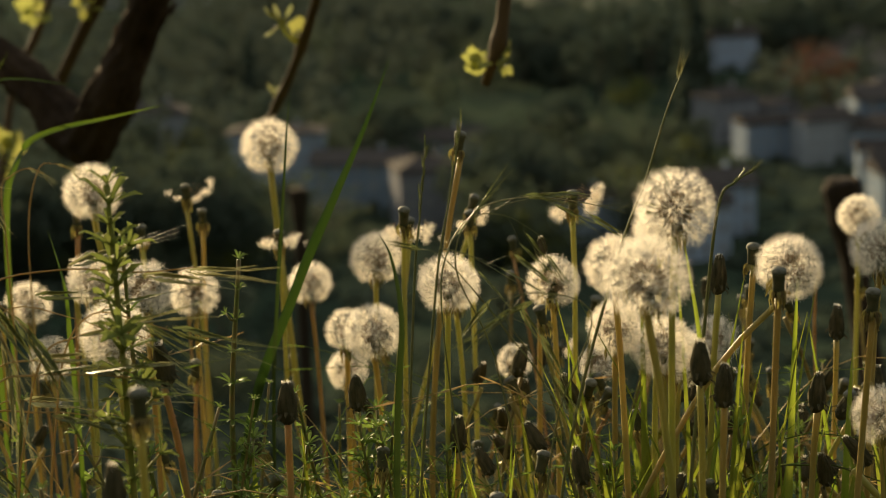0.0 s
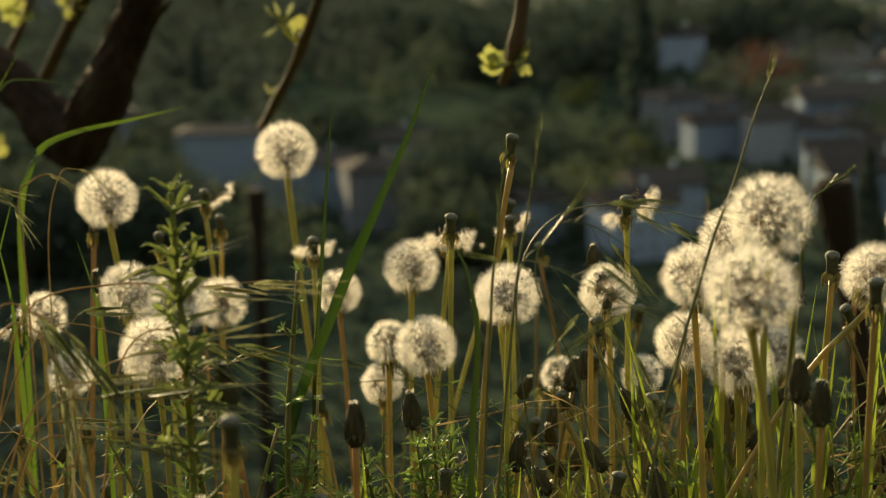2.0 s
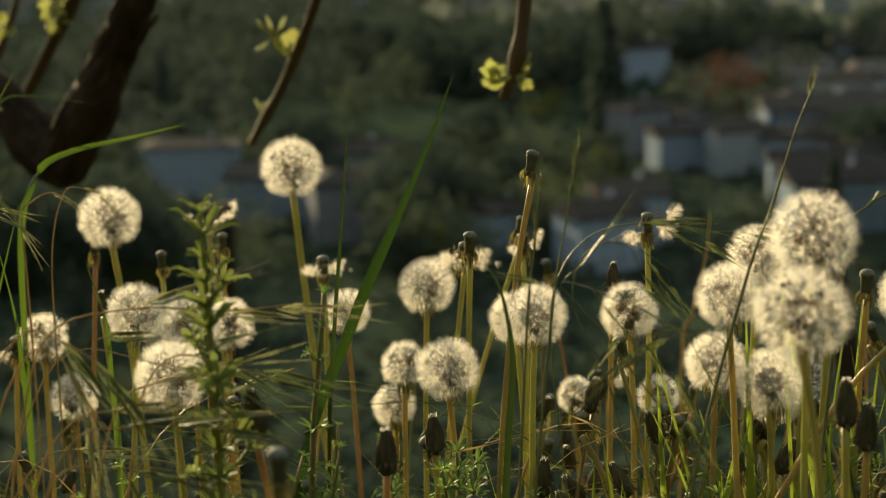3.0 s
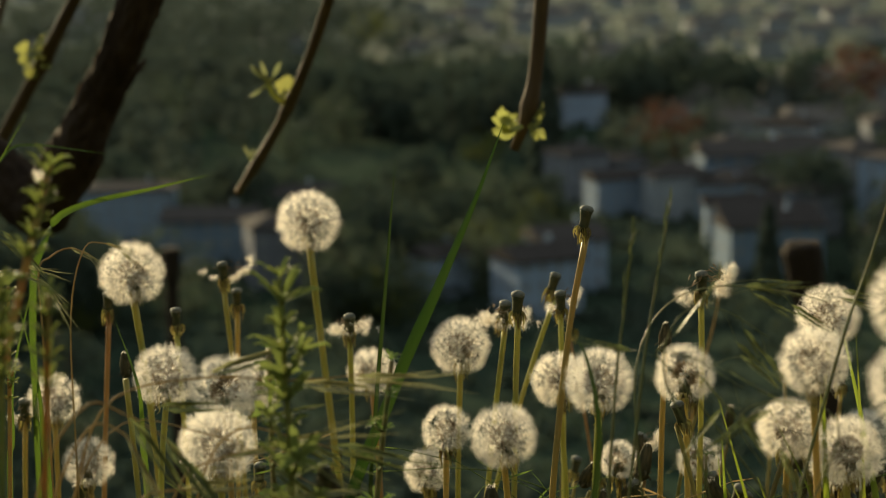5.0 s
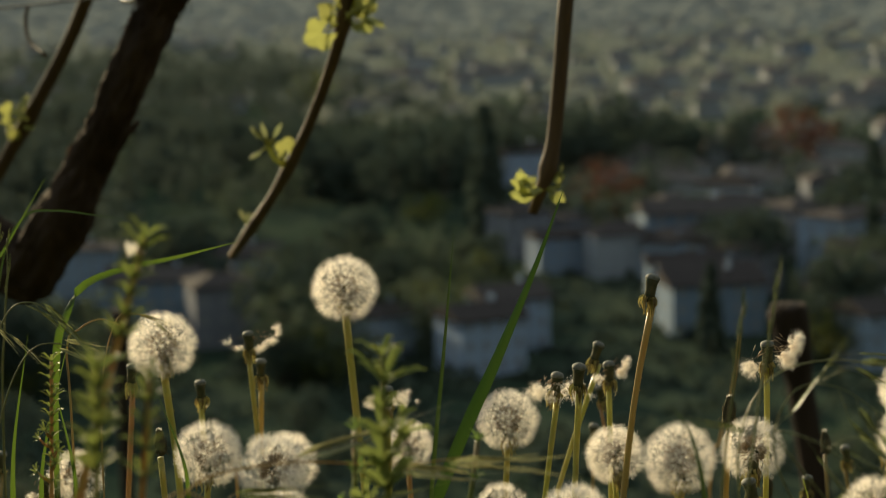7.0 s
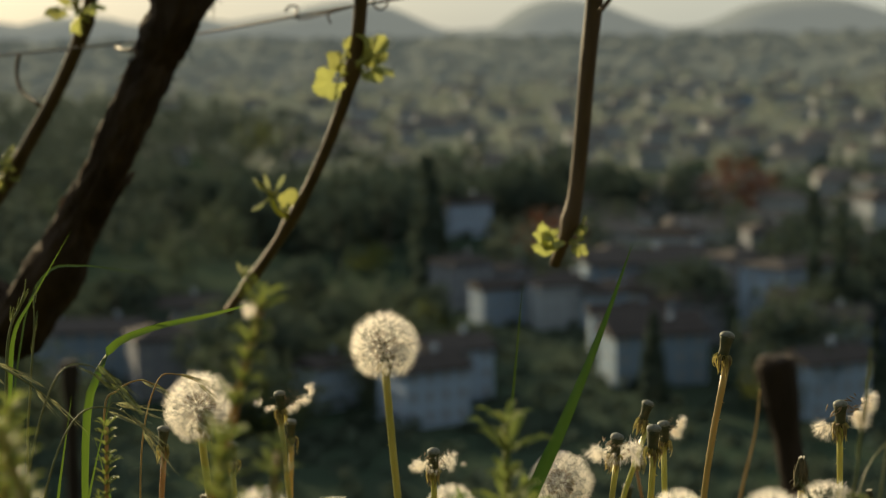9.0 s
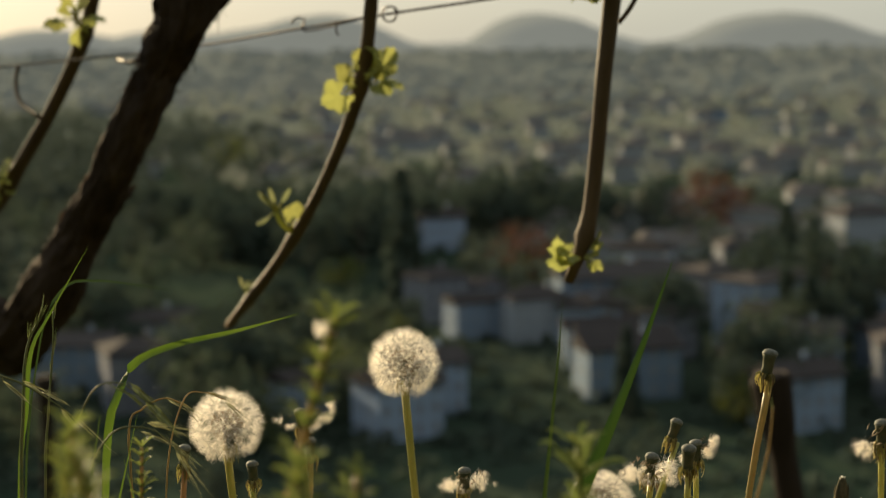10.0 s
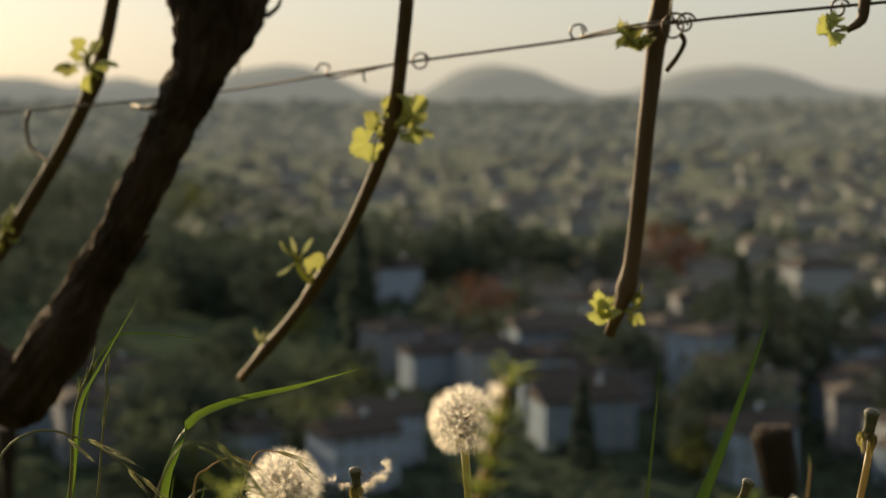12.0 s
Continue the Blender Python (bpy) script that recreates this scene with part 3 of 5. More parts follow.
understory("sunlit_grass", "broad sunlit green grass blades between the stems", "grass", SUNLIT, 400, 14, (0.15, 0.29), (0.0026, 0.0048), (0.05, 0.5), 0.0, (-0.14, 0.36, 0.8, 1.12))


def bowed_culms():
    """Thin grass culms that bow far over between the stems, with slim ears at their ends."""
    rng = random.Random(71)
    for material, label, count in ((STRAW, "bowed straw culms with thin ears", 170), (HERB, "bowed olive grass culms with thin ears", 170)):
        g = Geo()
        for _ in range(count):
            x, y = rng.uniform(-0.5, 0.5), rng.uniform(0.66, 1.3)
            h, a = rng.uniform(0.09, 0.21), rng.choice((0, math.pi)) + rng.uniform(-0.7, 0.7)
            d = Vector((math.cos(a), math.sin(a), 0))
            base = Vector((x, y, ground_z(x, y) - 0.005))
            reach = h * rng.uniform(0.5, 1.3)
            pts = curve_pts([base, base + d * reach * 0.12 + Vector((0, 0, h * 0.6)), base + d * reach * 0.5 + Vector((0, 0, h)), base + d * reach + Vector((0, 0, h * rng.uniform(0.75, 1.1)))], 12)
            w = rng.uniform(0.0003, 0.0006)
            g.tube(pts, [w * 1.4 - 0.9 * w * i / 11 for i in range(12)], 3, False)
            for k in range(7, 12):
                p = pts[k]
                o = Vector((rng.gauss(0, 1), rng.gauss(0, 1), rng.gauss(0, 1))).normalized()
                e = (pts[k] - pts[k - 1]).normalized()
                tip = p + (e + o * 0.3) * rng.uniform(0.008, 0.016)
                g.ribbon([p, p.lerp(tip, 0.5) + o * 0.0006, tip], [0.0006, 0.0011, 0.0002], e.cross(o))
        tagged(part("bowed_grass", g, material), label, "grass", kind="stuff")


bowed_culms()


def bank_grass():
    """Short grass over the whole bank and the slope below it, thinner away from the dandelions."""
    rng, g = random.Random(52), Geo()
    for _ in range(32000):
        x, y = rng.gauss(0, 2.6), rng.uniform(-2.6, 5.5)
        if -0.62 < x < 0.66 and 0.5 < y < 1.42:
            continue
        h = rng.uniform(0.04, 0.12) * (0.7 if y > 1.4 else 1.0)
        a = rng.uniform(0, 6.28)
        d = Vector((math.cos(a), math.sin(a), 0))
        base = Vector((x, y, ground_z(x, y) - 0.01))
        w = rng.uniform(0.002, 0.005)
        g.ribbon([base, base + Vector((0, 0, h * 0.6)) + d * h * 0.15, base + Vector((0, 0, h)) + d * h * 0.6], [w, w * 0.8, w * 0.1], Vector((-d.y, d.x, 0)))
    return tagged(part("bank_grass", g, GRASS), "short green grass over the earth bank", "grass", kind="stuff")


bank_grass()


def rooted(pts):
    """The line pts, led down to the ground below its start."""
    pts = [Vector(p) for p in pts]
    x, y, z = pts[0]
    if z < ground_z(x, y) + 0.03:
        return pts
    way = (pts[0] - pts[1]).normalized()
    x, y = x + 0.4 * way.x * z, y + 0.4 * way.y * z
    return [Vector((x, y, ground_z(x, y) - 0.005))] + pts


def blade(name_label, pts, width, across=(1, 0, 0.2), n=18, fold=0.3, material=None, full=0.48):
    """A long blade of grass; full: the share of its length over which it keeps its width before it tapers."""
    g = Geo()
    line = curve_pts(rooted(pts), n + 6)
    n, base = len(line), line[0].copy()
    g.ribbon([p - base for p in line], [width * min(1, 0.55 + 2 * i / n) * min(1.0, (1 - i / (n - 1)) / (1 - full) + 0.03) for i in range(n)], across, fold)
    ob = part("grass_blade", g, material or BLADE)
    ob.location = base
    return tagged(ob, name_label, "grass blade", "long grass blades")


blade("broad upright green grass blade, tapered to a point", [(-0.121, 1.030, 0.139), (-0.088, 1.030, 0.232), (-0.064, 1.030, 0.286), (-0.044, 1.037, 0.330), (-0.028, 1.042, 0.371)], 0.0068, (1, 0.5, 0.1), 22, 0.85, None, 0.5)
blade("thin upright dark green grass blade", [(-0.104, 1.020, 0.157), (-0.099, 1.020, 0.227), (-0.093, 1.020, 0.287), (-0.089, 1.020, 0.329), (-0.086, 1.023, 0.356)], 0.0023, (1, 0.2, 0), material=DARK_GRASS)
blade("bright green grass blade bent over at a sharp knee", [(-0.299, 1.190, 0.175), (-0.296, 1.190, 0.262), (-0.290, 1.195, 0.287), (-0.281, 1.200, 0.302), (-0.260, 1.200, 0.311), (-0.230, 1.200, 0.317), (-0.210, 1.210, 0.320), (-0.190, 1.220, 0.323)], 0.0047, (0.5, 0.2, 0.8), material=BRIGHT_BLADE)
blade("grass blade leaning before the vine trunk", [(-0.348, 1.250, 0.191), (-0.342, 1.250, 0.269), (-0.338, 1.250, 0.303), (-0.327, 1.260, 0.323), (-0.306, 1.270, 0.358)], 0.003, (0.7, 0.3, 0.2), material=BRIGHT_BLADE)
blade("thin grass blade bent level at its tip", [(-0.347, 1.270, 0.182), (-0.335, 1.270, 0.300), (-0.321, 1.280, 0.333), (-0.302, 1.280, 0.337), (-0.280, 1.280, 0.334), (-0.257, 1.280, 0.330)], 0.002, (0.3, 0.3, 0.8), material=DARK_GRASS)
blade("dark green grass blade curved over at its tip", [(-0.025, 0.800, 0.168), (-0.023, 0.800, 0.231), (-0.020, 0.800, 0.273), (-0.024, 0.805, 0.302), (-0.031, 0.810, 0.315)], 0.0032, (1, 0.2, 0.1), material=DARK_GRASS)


def whorl_mesh(name, leaves, length, droop, seed, material, rise=(0.2, 0.9), broad=1.0):
    """A ring of narrow leaves round a stem at the origin."""
    rng, g = random.Random(seed), Geo()
    for k in range(leaves):
        a = 2 * math.pi * k / leaves + rng.uniform(-0.2, 0.2)
        o = Vector((math.cos(a), math.sin(a), 0))
        n = length * rng.uniform(0.75, 1.15)
        e = rng.uniform(*rise) - droop
        pts = [o * 0.0006, o * n * 0.4 + Vector((0, 0, n * 0.4 * e)), o * n * 0.75 + Vector((0, 0, n * 0.62 * e)), o * n + Vector((0, 0, n * 0.6 * e))]
        g.ribbon(pts, [n * 0.1 * broad, n * 0.23 * broad, n * 0.26 * broad, n * 0.04], Vector((-o.y, o.x, 0.1)), 0.25)
    return g.mesh(name, material)


HERO_LEAF = mat("bedstraw_leaf", (0.13, 0.17, 0.04), (0.21, 0.23, 0.07), 200, 0.6, trans=0.45, vary=0.2, island=True, spec=0.12)
BEDSTRAW_STEM = mat("bedstraw_stem", (0.2, 0.25, 0.07), (0.28, 0.26, 0.1), 100, 0.7, trans=0.3, spec=0.2)
HERO_WHORLS = [whorl_mesh("leaf_whorl", 8, 1.0, d, 15 + k, HERO_LEAF, (0.2, 0.9), 1.15) for k, d in enumerate((-0.45, -0.15, 0.05))]
WHORLS = [whorl_mesh("leaf_whorl", 8, 1.0, d, 10 + k, HERB) for k, d in enumerate((-0.3, 0.0, 0.4))]
LIGHT_WHORLS = [whorl_mesh("leaf_whorl", 7, 1.0, d, 20 + k, BUSH_LEAF) for k, d in enumerate((-0.4, 0.0, 0.4))]


def herb(label, base, top, whorls, length, side=0.0, seed=1, bend=0.01, kinds=None, stem=HERB_STEM, thick=0.0012, start=0.12, gap=0.75):
    """A bedstraw-like herb: a square stem with whorls of leaves, denser towards the tip, and short side shoots."""
    rng, thing = random.Random(seed), new("herb")
    kinds = kinds or WHORLS
    base, top = Vector(base), Vector(top)
    foot = base + (base - top) * max(0.0, (base.z - ground_z(base.x, base.y)) / (top.z - base.z))
    start = 1 - (1 - start) * (top - base).length / (top - foot).length
    base = foot
    thing.location = base
    rise = top - base
    line = curve_pts([(0, 0, -0.01), rise * 0.35 + Vector((bend, 0, 0)), rise * 0.7 + Vector((bend * 0.7, bend * 0.3, 0)), rise], 20)
    part("stem", Geo().tube(line, lerp_list([thick * 1.2, thick, thick * 0.7], 20), 4), stem, thing)
    for k in range(whorls):
        u = start + (1 - start) * (k / (whorls - 1)) ** gap
        f = u * 19
        i = min(int(f), 18)
        p = line[i].lerp(line[i + 1], f - i)
        d = (line[i + 1] - line[i]).normalized()
        n = length * (1.25 - 0.6 * u) * rng.uniform(0.7, 1.15)
        part("leaf_whorl", kinds[0 if u > 0.85 else rng.choice((0, 1, 1, 2))], None, thing, at=Matrix.Translation(p) @ d.to_track_quat("Z", "Y").to_matrix().to_4x4() @ pose(0, 0, 0, rng.uniform(-8, 8), rng.uniform(-8, 8), rng.uniform(0, 90)) @ Matrix.Diagonal((n, n, n, 1)))
        if side and u < 0.88 and rng.random() < side:
            a = rng.uniform(0, 6.28)
            q = p + Vector((math.cos(a), math.sin(a), 0.9)) * length * rng.uniform(0.4, 0.8)
            part("side_shoot", Geo().tube([p, p.lerp(q, 0.6) + Vector((0, 0, -0.001)), q], [thick * 0.6, thick * 0.5, thick * 0.35], 4), stem, thing)
            n *= 0.7
            part("leaf_whorl", kinds[0], None, thing, at=Matrix.Translation(q) @ (q - p).to_track_quat("Z", "Y").to_matrix().to_4x4() @ Matrix.Diagonal((n, n, n, 1)))
    return tagged(thing, label, "herb", "herbs among the dandelions")


herb("tall green bedstraw with whorls of narrow leaves", (-0.1435, 0.757, 0.0), (-0.1445, 0.757, 0.349), 14, 0.0168, 0.7, 3, 0.003, HERO_WHORLS, BEDSTRAW_STEM, 0.0018, 0.58, 0.92)
small = [
    herb("small dark green bedstraw in the grass", (-0.03, 0.86, 0.0), (-0.035, 0.87, 0.2), 13, 0.011, 0.7, 11, 0.01),
    herb("slim green bedstraw with short leaves", (-0.11, 0.86, 0.0), (-0.095, 0.84, 0.225), 12, 0.008, 0.4, 12, -0.01),
    herb("bushy green bedstraw in the grass", (-0.06, 0.8, 0.0), (-0.05, 0.8, 0.185), 12, 0.013, 1.0, 13, 0.014),
]


def scatter_herbs():
    rng = random.Random(44)
    for k in range(78):
        x, y = rng.uniform(-0.36, 0.3), rng.uniform(0.74, 1.3)
        if x > 0.1 and rng.random() < 0.6:
            continue
        ob = copy_thing(rng.choice(small), pose(x, y, ground_z(x, y), rng.uniform(-14, 14), rng.uniform(-14, 14), rng.uniform(0, 360)))
        s = rng.uniform(0.65, 1.05)
        ob.scale = (s, s, s)


scatter_herbs()
for k, (x, y, z) in enumerate(((-0.057, 0.900, 0.191), (-0.046, 0.920, 0.191), (-0.031, 0.900, 0.190), (-0.067, 0.860, 0.191), (-0.089, 0.860, 0.197), (-0.144, 0.840, 0.201), (0.092, 0.900, 0.176), (-0.127, 0.840, 0.254), (-0.098, 0.880, 0.242))):
    s = (z - ground_z(x, y)) / 0.185
    copy_thing(small[(2, 2, 2, 2, 2, 2, 2, 1, 1)[k]], pose(x, y, ground_z(x, y), 0, 0, 40 * k) @ Matrix.Diagonal((s, s, s, 1)))
tall = herb("tall yellow-green herb with a reddish stem and pale tuft", (-0.272, 0.715, 0.229), (-0.221, 0.734, 0.395), 9, 0.0125, 0.35, 5, 0.004, LIGHT_WHORLS, BUSH_STEM, 0.0023, 0.62, 0.6)
part("seed_tuft", TUFT, None, tall, "pale fluffy seed tuft", at=Matrix.Translation(Vector((-0.224, 0.734, 0.392)) - tall.location) @ pose(0, 0, -0.02) @ Matrix.Diagonal((1.5, 1.5, 1.1, 1)), kind="stuff")
herb("bushy yellow-green herb in the grass", (-0.282, 0.970, 0.216), (-0.277, 0.980, 0.305), 13, 0.0085, 0.6, 7, 0.003, LIGHT_WHORLS, BUSH_STEM, 0.0015, 0.3, 0.9)
herb("leafy yellow-green herb with a stout stem", (-0.2366, 0.70, 0.325), (-0.2342, 0.70, 0.360), 6, 0.0135, 0.9, 15, 0.002, LIGHT_WHORLS, BEDSTRAW_STEM, 0.0019, 0.0, 0.9)
herb("leafy yellow-green herb leaning over", (-0.2240, 0.71, 0.320), (-0.2192, 0.70, 0.357), 5, 0.0125, 0.9, 16, 0.003, LIGHT_WHORLS, BUSH_STEM, 0.0017, 0.0, 0.9)
herb("bushy yellow-green herb near the lens", (-0.301, 0.720, 0.304), (-0.295, 0.740, 0.364), 14, 0.011, 0.6, 8, 0.003, LIGHT_WHORLS, BUSH_STEM, 0.0018, 0.3, 0.9)
herb("low bushy yellow-green herb near the lens", (-0.272, 0.660, 0.311), (-0.292, 0.680, 0.371), 14, 0.011, 0.6, 9, 0.003, LIGHT_WHORLS, BUSH_STEM, 0.0018, 0.3, 0.9)


def spikelet_mesh(seed, awn, material):
    """A flattened spikelet of unit length along x: scales that overlap in two rows, with long straight awns."""
    rng, g = random.Random(seed), Geo()
    for k in range(8):
        u = 0.095 * k
        s = 1 if k % 2 else -1
        p = Vector((u * 0.7, 0.0, 0.012 * s))
        tip = Vector((u * 0.7 + 0.46, 0.02 * s, 0.05 * s * (1 - 0.06 * k)))
        g.ribbon([p, p.lerp(tip, 0.4) + Vector((0, 0.01 * s, 0.032 * s)), p.lerp(tip, 0.75) + Vector((0, 0.012 * s, 0.02 * s)), tip], [0.03, 0.052, 0.036, 0.005], Vector((0, 0.5, s)), 0.35)
        if awn:
            g.sliver(tip, tip + Vector((rng.uniform(0.45, 0.8), 0.05 * s + rng.uniform(-0.03, 0.03), 0.06 * s + rng.uniform(-0.03, 0.03))), 0.011, 0.003, Vector((0, 1, 1)))
    return g.mesh("spikelet", material)


SPIKELETS = [spikelet_mesh(1, True, SPIKELET), spikelet_mesh(2, True, SPIKELET), spikelet_mesh(3, False, GREEN_SPIKELET), spikelet_mesh(4, True, GREEN_SPIKELET)]


def panicle(label, pts, spikelets, length=0.024, thick=0.0007, spread=0.012, kind=0, seed=1, droop=0.5, first=0.5, n=24, mat_stem=STRAW):
    """A wild grass: a thin bowed culm with spikelets hanging on short stalks along its end."""
    rng, thing = random.Random(seed), new("wild_grass")
    m, pts = len(pts), rooted(pts)
    if len(pts) > m:  # the ears keep their place along the longer culm
        first, n = (first * (m - 1) + 1) / m, n + 6
    line = curve_pts(pts, n)
    thing.location = line[0]
    line = [p - line[0] for p in line]
    part("culm", Geo().tube(line, lerp_list([thick * 1.6, thick * 1.2, thick * 0.6], n), 5), mat_stem, thing)
    for k in range(spikelets):
        u = first + (1 - first) * (k + 0.6) / spikelets
        f = min(u, 0.999) * (n - 1)
        i = min(int(f), n - 2)
        p = line[i].lerp(line[i + 1], f - i)
        d = (line[i + 1] - line[i]).normalized()
        o = Vector((rng.gauss(0, 1), rng.gauss(0, 0.6), rng.gauss(0, 1))).normalized()
        q = p + (d * 0.8 + o * 0.6) * spread * rng.uniform(0.4, 1.3)
        way = (d + o * 0.25 + Vector((0, 0, -droop))).normalized()
        if spread > 0.003:
            part("stalk", Geo().tube([p, p.lerp(q, 0.6) + Vector((0, 0, 0.001)), q], [thick * 0.5, thick * 0.45, thick * 0.4], 4), mat_stem, thing)
        n_len = length * rng.uniform(0.75, 1.2)
        part("spikelet", SPIKELETS[(k % 2) if kind == 0 else kind], None, thing, at=Matrix.Translation(q) @ way.to_track_quat("X", "Z").to_matrix().to_4x4() @ pose(0, 0, 0, rng.uniform(0, 180)) @ Matrix.Diagonal((n_len, n_len, n_len, 1)))
    return tagged(thing, label, "wild grass", "wild grasses in seed")


GREEN_CULM = mat("green_culm", (0.12, 0.15, 0.05), (0.2, 0.18, 0.08), 90, 0.5, trans=0.1)
panicle("arching brome grass with long-awned spikelets", [(0.010, 0.820, 0.150), (-0.001, 0.820, 0.265), (0.002, 0.830, 0.299), (0.017, 0.840, 0.317), (0.040, 0.845, 0.322), (0.067, 0.850, 0.318), (0.090, 0.855, 0.311)], 5, 0.018, 0.00032, 0.016, 3, 1, 0.2, 0.62, mat_stem=GREEN_CULM)
panicle("arching brome grass with drooping awned spikelets", [(0.039, 0.800, 0.149), (0.024, 0.800, 0.250), (0.006, 0.800, 0.296), (0.012, 0.800, 0.320), (0.029, 0.800, 0.322), (0.048, 0.800, 0.310)], 5, 0.019, 0.00032, 0.018, 3, 2, 0.3, 0.6, mat_stem=GREEN_CULM)
panicle("drooping brome grass with green spikelets", [(0.063, 0.780, 0.157), (0.050, 0.780, 0.235), (0.026, 0.780, 0.275), (0.007, 0.780, 0.300), (-0.002, 0.780, 0.311), (0.012, 0.780, 0.308), (0.033, 0.780, 0.295)], 6, 0.021, 0.00032, 0.02, 3, 3, 0.4, 0.55, mat_stem=GREEN_CULM)
panicle("brome grass with green spikelets hanging to one side", [(0.042, 0.760, 0.167), (0.049, 0.760, 0.236), (0.065, 0.760, 0.284), (0.040, 0.760, 0.295), (0.026, 0.760, 0.286), (0.047, 0.760, 0.256)], 6, 0.022, 0.00032, 0.02, 3, 4, 0.3, 0.5, mat_stem=GREEN_CULM)
panicle("thin dark grass culm with a pale tip", [(0.048, 0.800, 0.133), (0.060, 0.810, 0.217), (0.084, 0.820, 0.301), (0.096, 0.826, 0.331), (0.106, 0.826, 0.364), (0.113, 0.826, 0.382)], 3, 0.009, 0.0006, 0.002, 0, 5, -0.2, 0.94, mat_stem=GREEN_CULM)
panicle("slim dark green grass spike", [(-0.016, 0.800, 0.153), (-0.004, 0.800, 0.286), (0.003, 0.806, 0.327), (0.010, 0.808, 0.365)], 9, 0.008, 0.0005, 0.001, 2, 6, -0.6, 0.6, mat_stem=GREEN_CULM)
panicle("slim dark grass spike, standing upright", [(-0.021, 0.800, 0.153), (-0.014, 0.800, 0.286), (-0.010, 0.800, 0.324), (-0.007, 0.800, 0.354)], 9, 0.008, 0.0005, 0.001, 2, 7, -0.6, 0.6, mat_stem=GREEN_CULM)
panicle("slim green spike beside the large clocks", [(0.117, 0.830, 0.146), (0.126, 0.830, 0.268), (0.131, 0.825, 0.320), (0.138, 0.825, 0.330), (0.147, 0.825, 0.336)], 8, 0.008, 0.0007, 0.001, 2, 8, -0.5, 0.7, mat_stem=GREEN_CULM)
panicle("pale curled dry grass stalk", [(-0.283, 1.130, 0.220), (-0.284, 1.130, 0.280), (-0.277, 1.130, 0.291), (-0.266, 1.130, 0.296), (-0.255, 1.130, 0.292)], 3, 0.014, 0.0005, 0.002, 0, 9, 0.7, 0.7)
panicle("bowed dry grass with awned tips before the trunk", [(-0.380, 1.100, 0.249), (-0.374, 1.100, 0.301), (-0.358, 1.100, 0.317), (-0.338, 1.100, 0.314), (-0.316, 1.100, 0.300), (-0.304, 1.100, 0.288)], 6, 0.016, 0.0005, 0.004, 0, 10, 0.2, 0.5, mat_stem=GREEN_CULM)
panicle("green rye spike before the vine trunk", [(-0.346, 1.240, 0.193), (-0.343, 1.240, 0.271), (-0.340, 1.240, 0.305), (-0.331, 1.240, 0.325)], 8, 0.011, 0.0009, 0.001, 2, 11, -0.5, 0.7, mat_stem=GREEN_CULM)
panicle("slim green spike with beads of buds", [(-0.332, 1.220, 0.198), (-0.328, 1.220, 0.275), (-0.325, 1.220, 0.305), (-0.324, 1.220, 0.329)], 9, 0.007, 0.0006, 0.001, 2, 12, -0.4, 0.5, mat_stem=GREEN_CULM)
panicle("thin pale dead stalk by the stake", [(0.202, 1.600, 0.029), (0.211, 1.600, 0.087), (0.223, 1.600, 0.139), (0.227, 1.600, 0.177)], 2, 0.012, 0.0012, 0.002, 2, 13, 0.0, 0.8)


def left_bromes():
    """The bowed bromes whose long awned spikelets cross before the stems."""
    rng = random.Random(9)
    for k in range(6):
        y = rng.uniform(0.8, 0.95)
        x = -0.3 * y + rng.uniform(-0.09, 0.06)
        z = rng.uniform(0.16, 0.28)
        d = rng.uniform(0.05, 0.1)
        s = rng.choice((1, 1, 1, -1))
        panicle("bowed brome grass with long silvery awns", [(x - 0.05 * s, y, 0.0), (x - 0.035 * s, y, z * 0.6), (x, y, z), (x + d * 0.5 * s, y - 0.01, z + 0.006), (x + d * s, y - 0.02, z - 0.012 + rng.uniform(-0.015, 0.015))], 2, 0.03, 0.0003, 0.016, (0, 3, 3)[k % 3], 30 + k, rng.uniform(-0.1, 0.25), 0.45)


left_bromes()
panicle("bowed brome grass with bundled silvery awns", [(-0.228, 0.760, 0.179), (-0.215, 0.760, 0.242), (-0.201, 0.760, 0.265), (-0.186, 0.760, 0.270), (-0.160, 0.755, 0.269), (-0.136, 0.750, 0.266)], 3, 0.032, 0.0004, 0.004, 0, 60, 0.0, 0.52)
panicle("bowed brome grass with green awned spikelets", [(-0.222, 0.750, 0.183), (-0.210, 0.750, 0.240), (-0.196, 0.750, 0.263), (-0.181, 0.750, 0.266), (-0.156, 0.745, 0.267), (-0.136, 0.740, 0.267)], 3, 0.032, 0.0004, 0.004, 3, 61, 0.02, 0.52)
panicle("bowed brome grass with green awned spikelets", [(-0.243, 0.760, 0.206), (-0.235, 0.760, 0.273), (-0.217, 0.760, 0.303), (-0.203, 0.760, 0.300), (-0.190, 0.755, 0.293), (-0.181, 0.750, 0.285)], 3, 0.032, 0.0004, 0.004, 3, 64, 0.5, 0.52)
panicle("bowed brome grass with bundled silvery awns", [(-0.242, 0.770, 0.186), (-0.234, 0.770, 0.255), (-0.218, 0.770, 0.291), (-0.205, 0.770, 0.290), (-0.197, 0.765, 0.279), (-0.191, 0.760, 0.268)], 3, 0.032, 0.0004, 0.004, 0, 65, 0.9, 0.52)
panicle("bowed brome grass with green awned spikelets", [(-0.191, 0.800, 0.162), (-0.184, 0.800, 0.228), (-0.176, 0.800, 0.266), (-0.162, 0.800, 0.281), (-0.141, 0.795, 0.278), (-0.123, 0.790, 0.273)], 3, 0.032, 0.0004, 0.004, 3, 67, 0.1, 0.52)
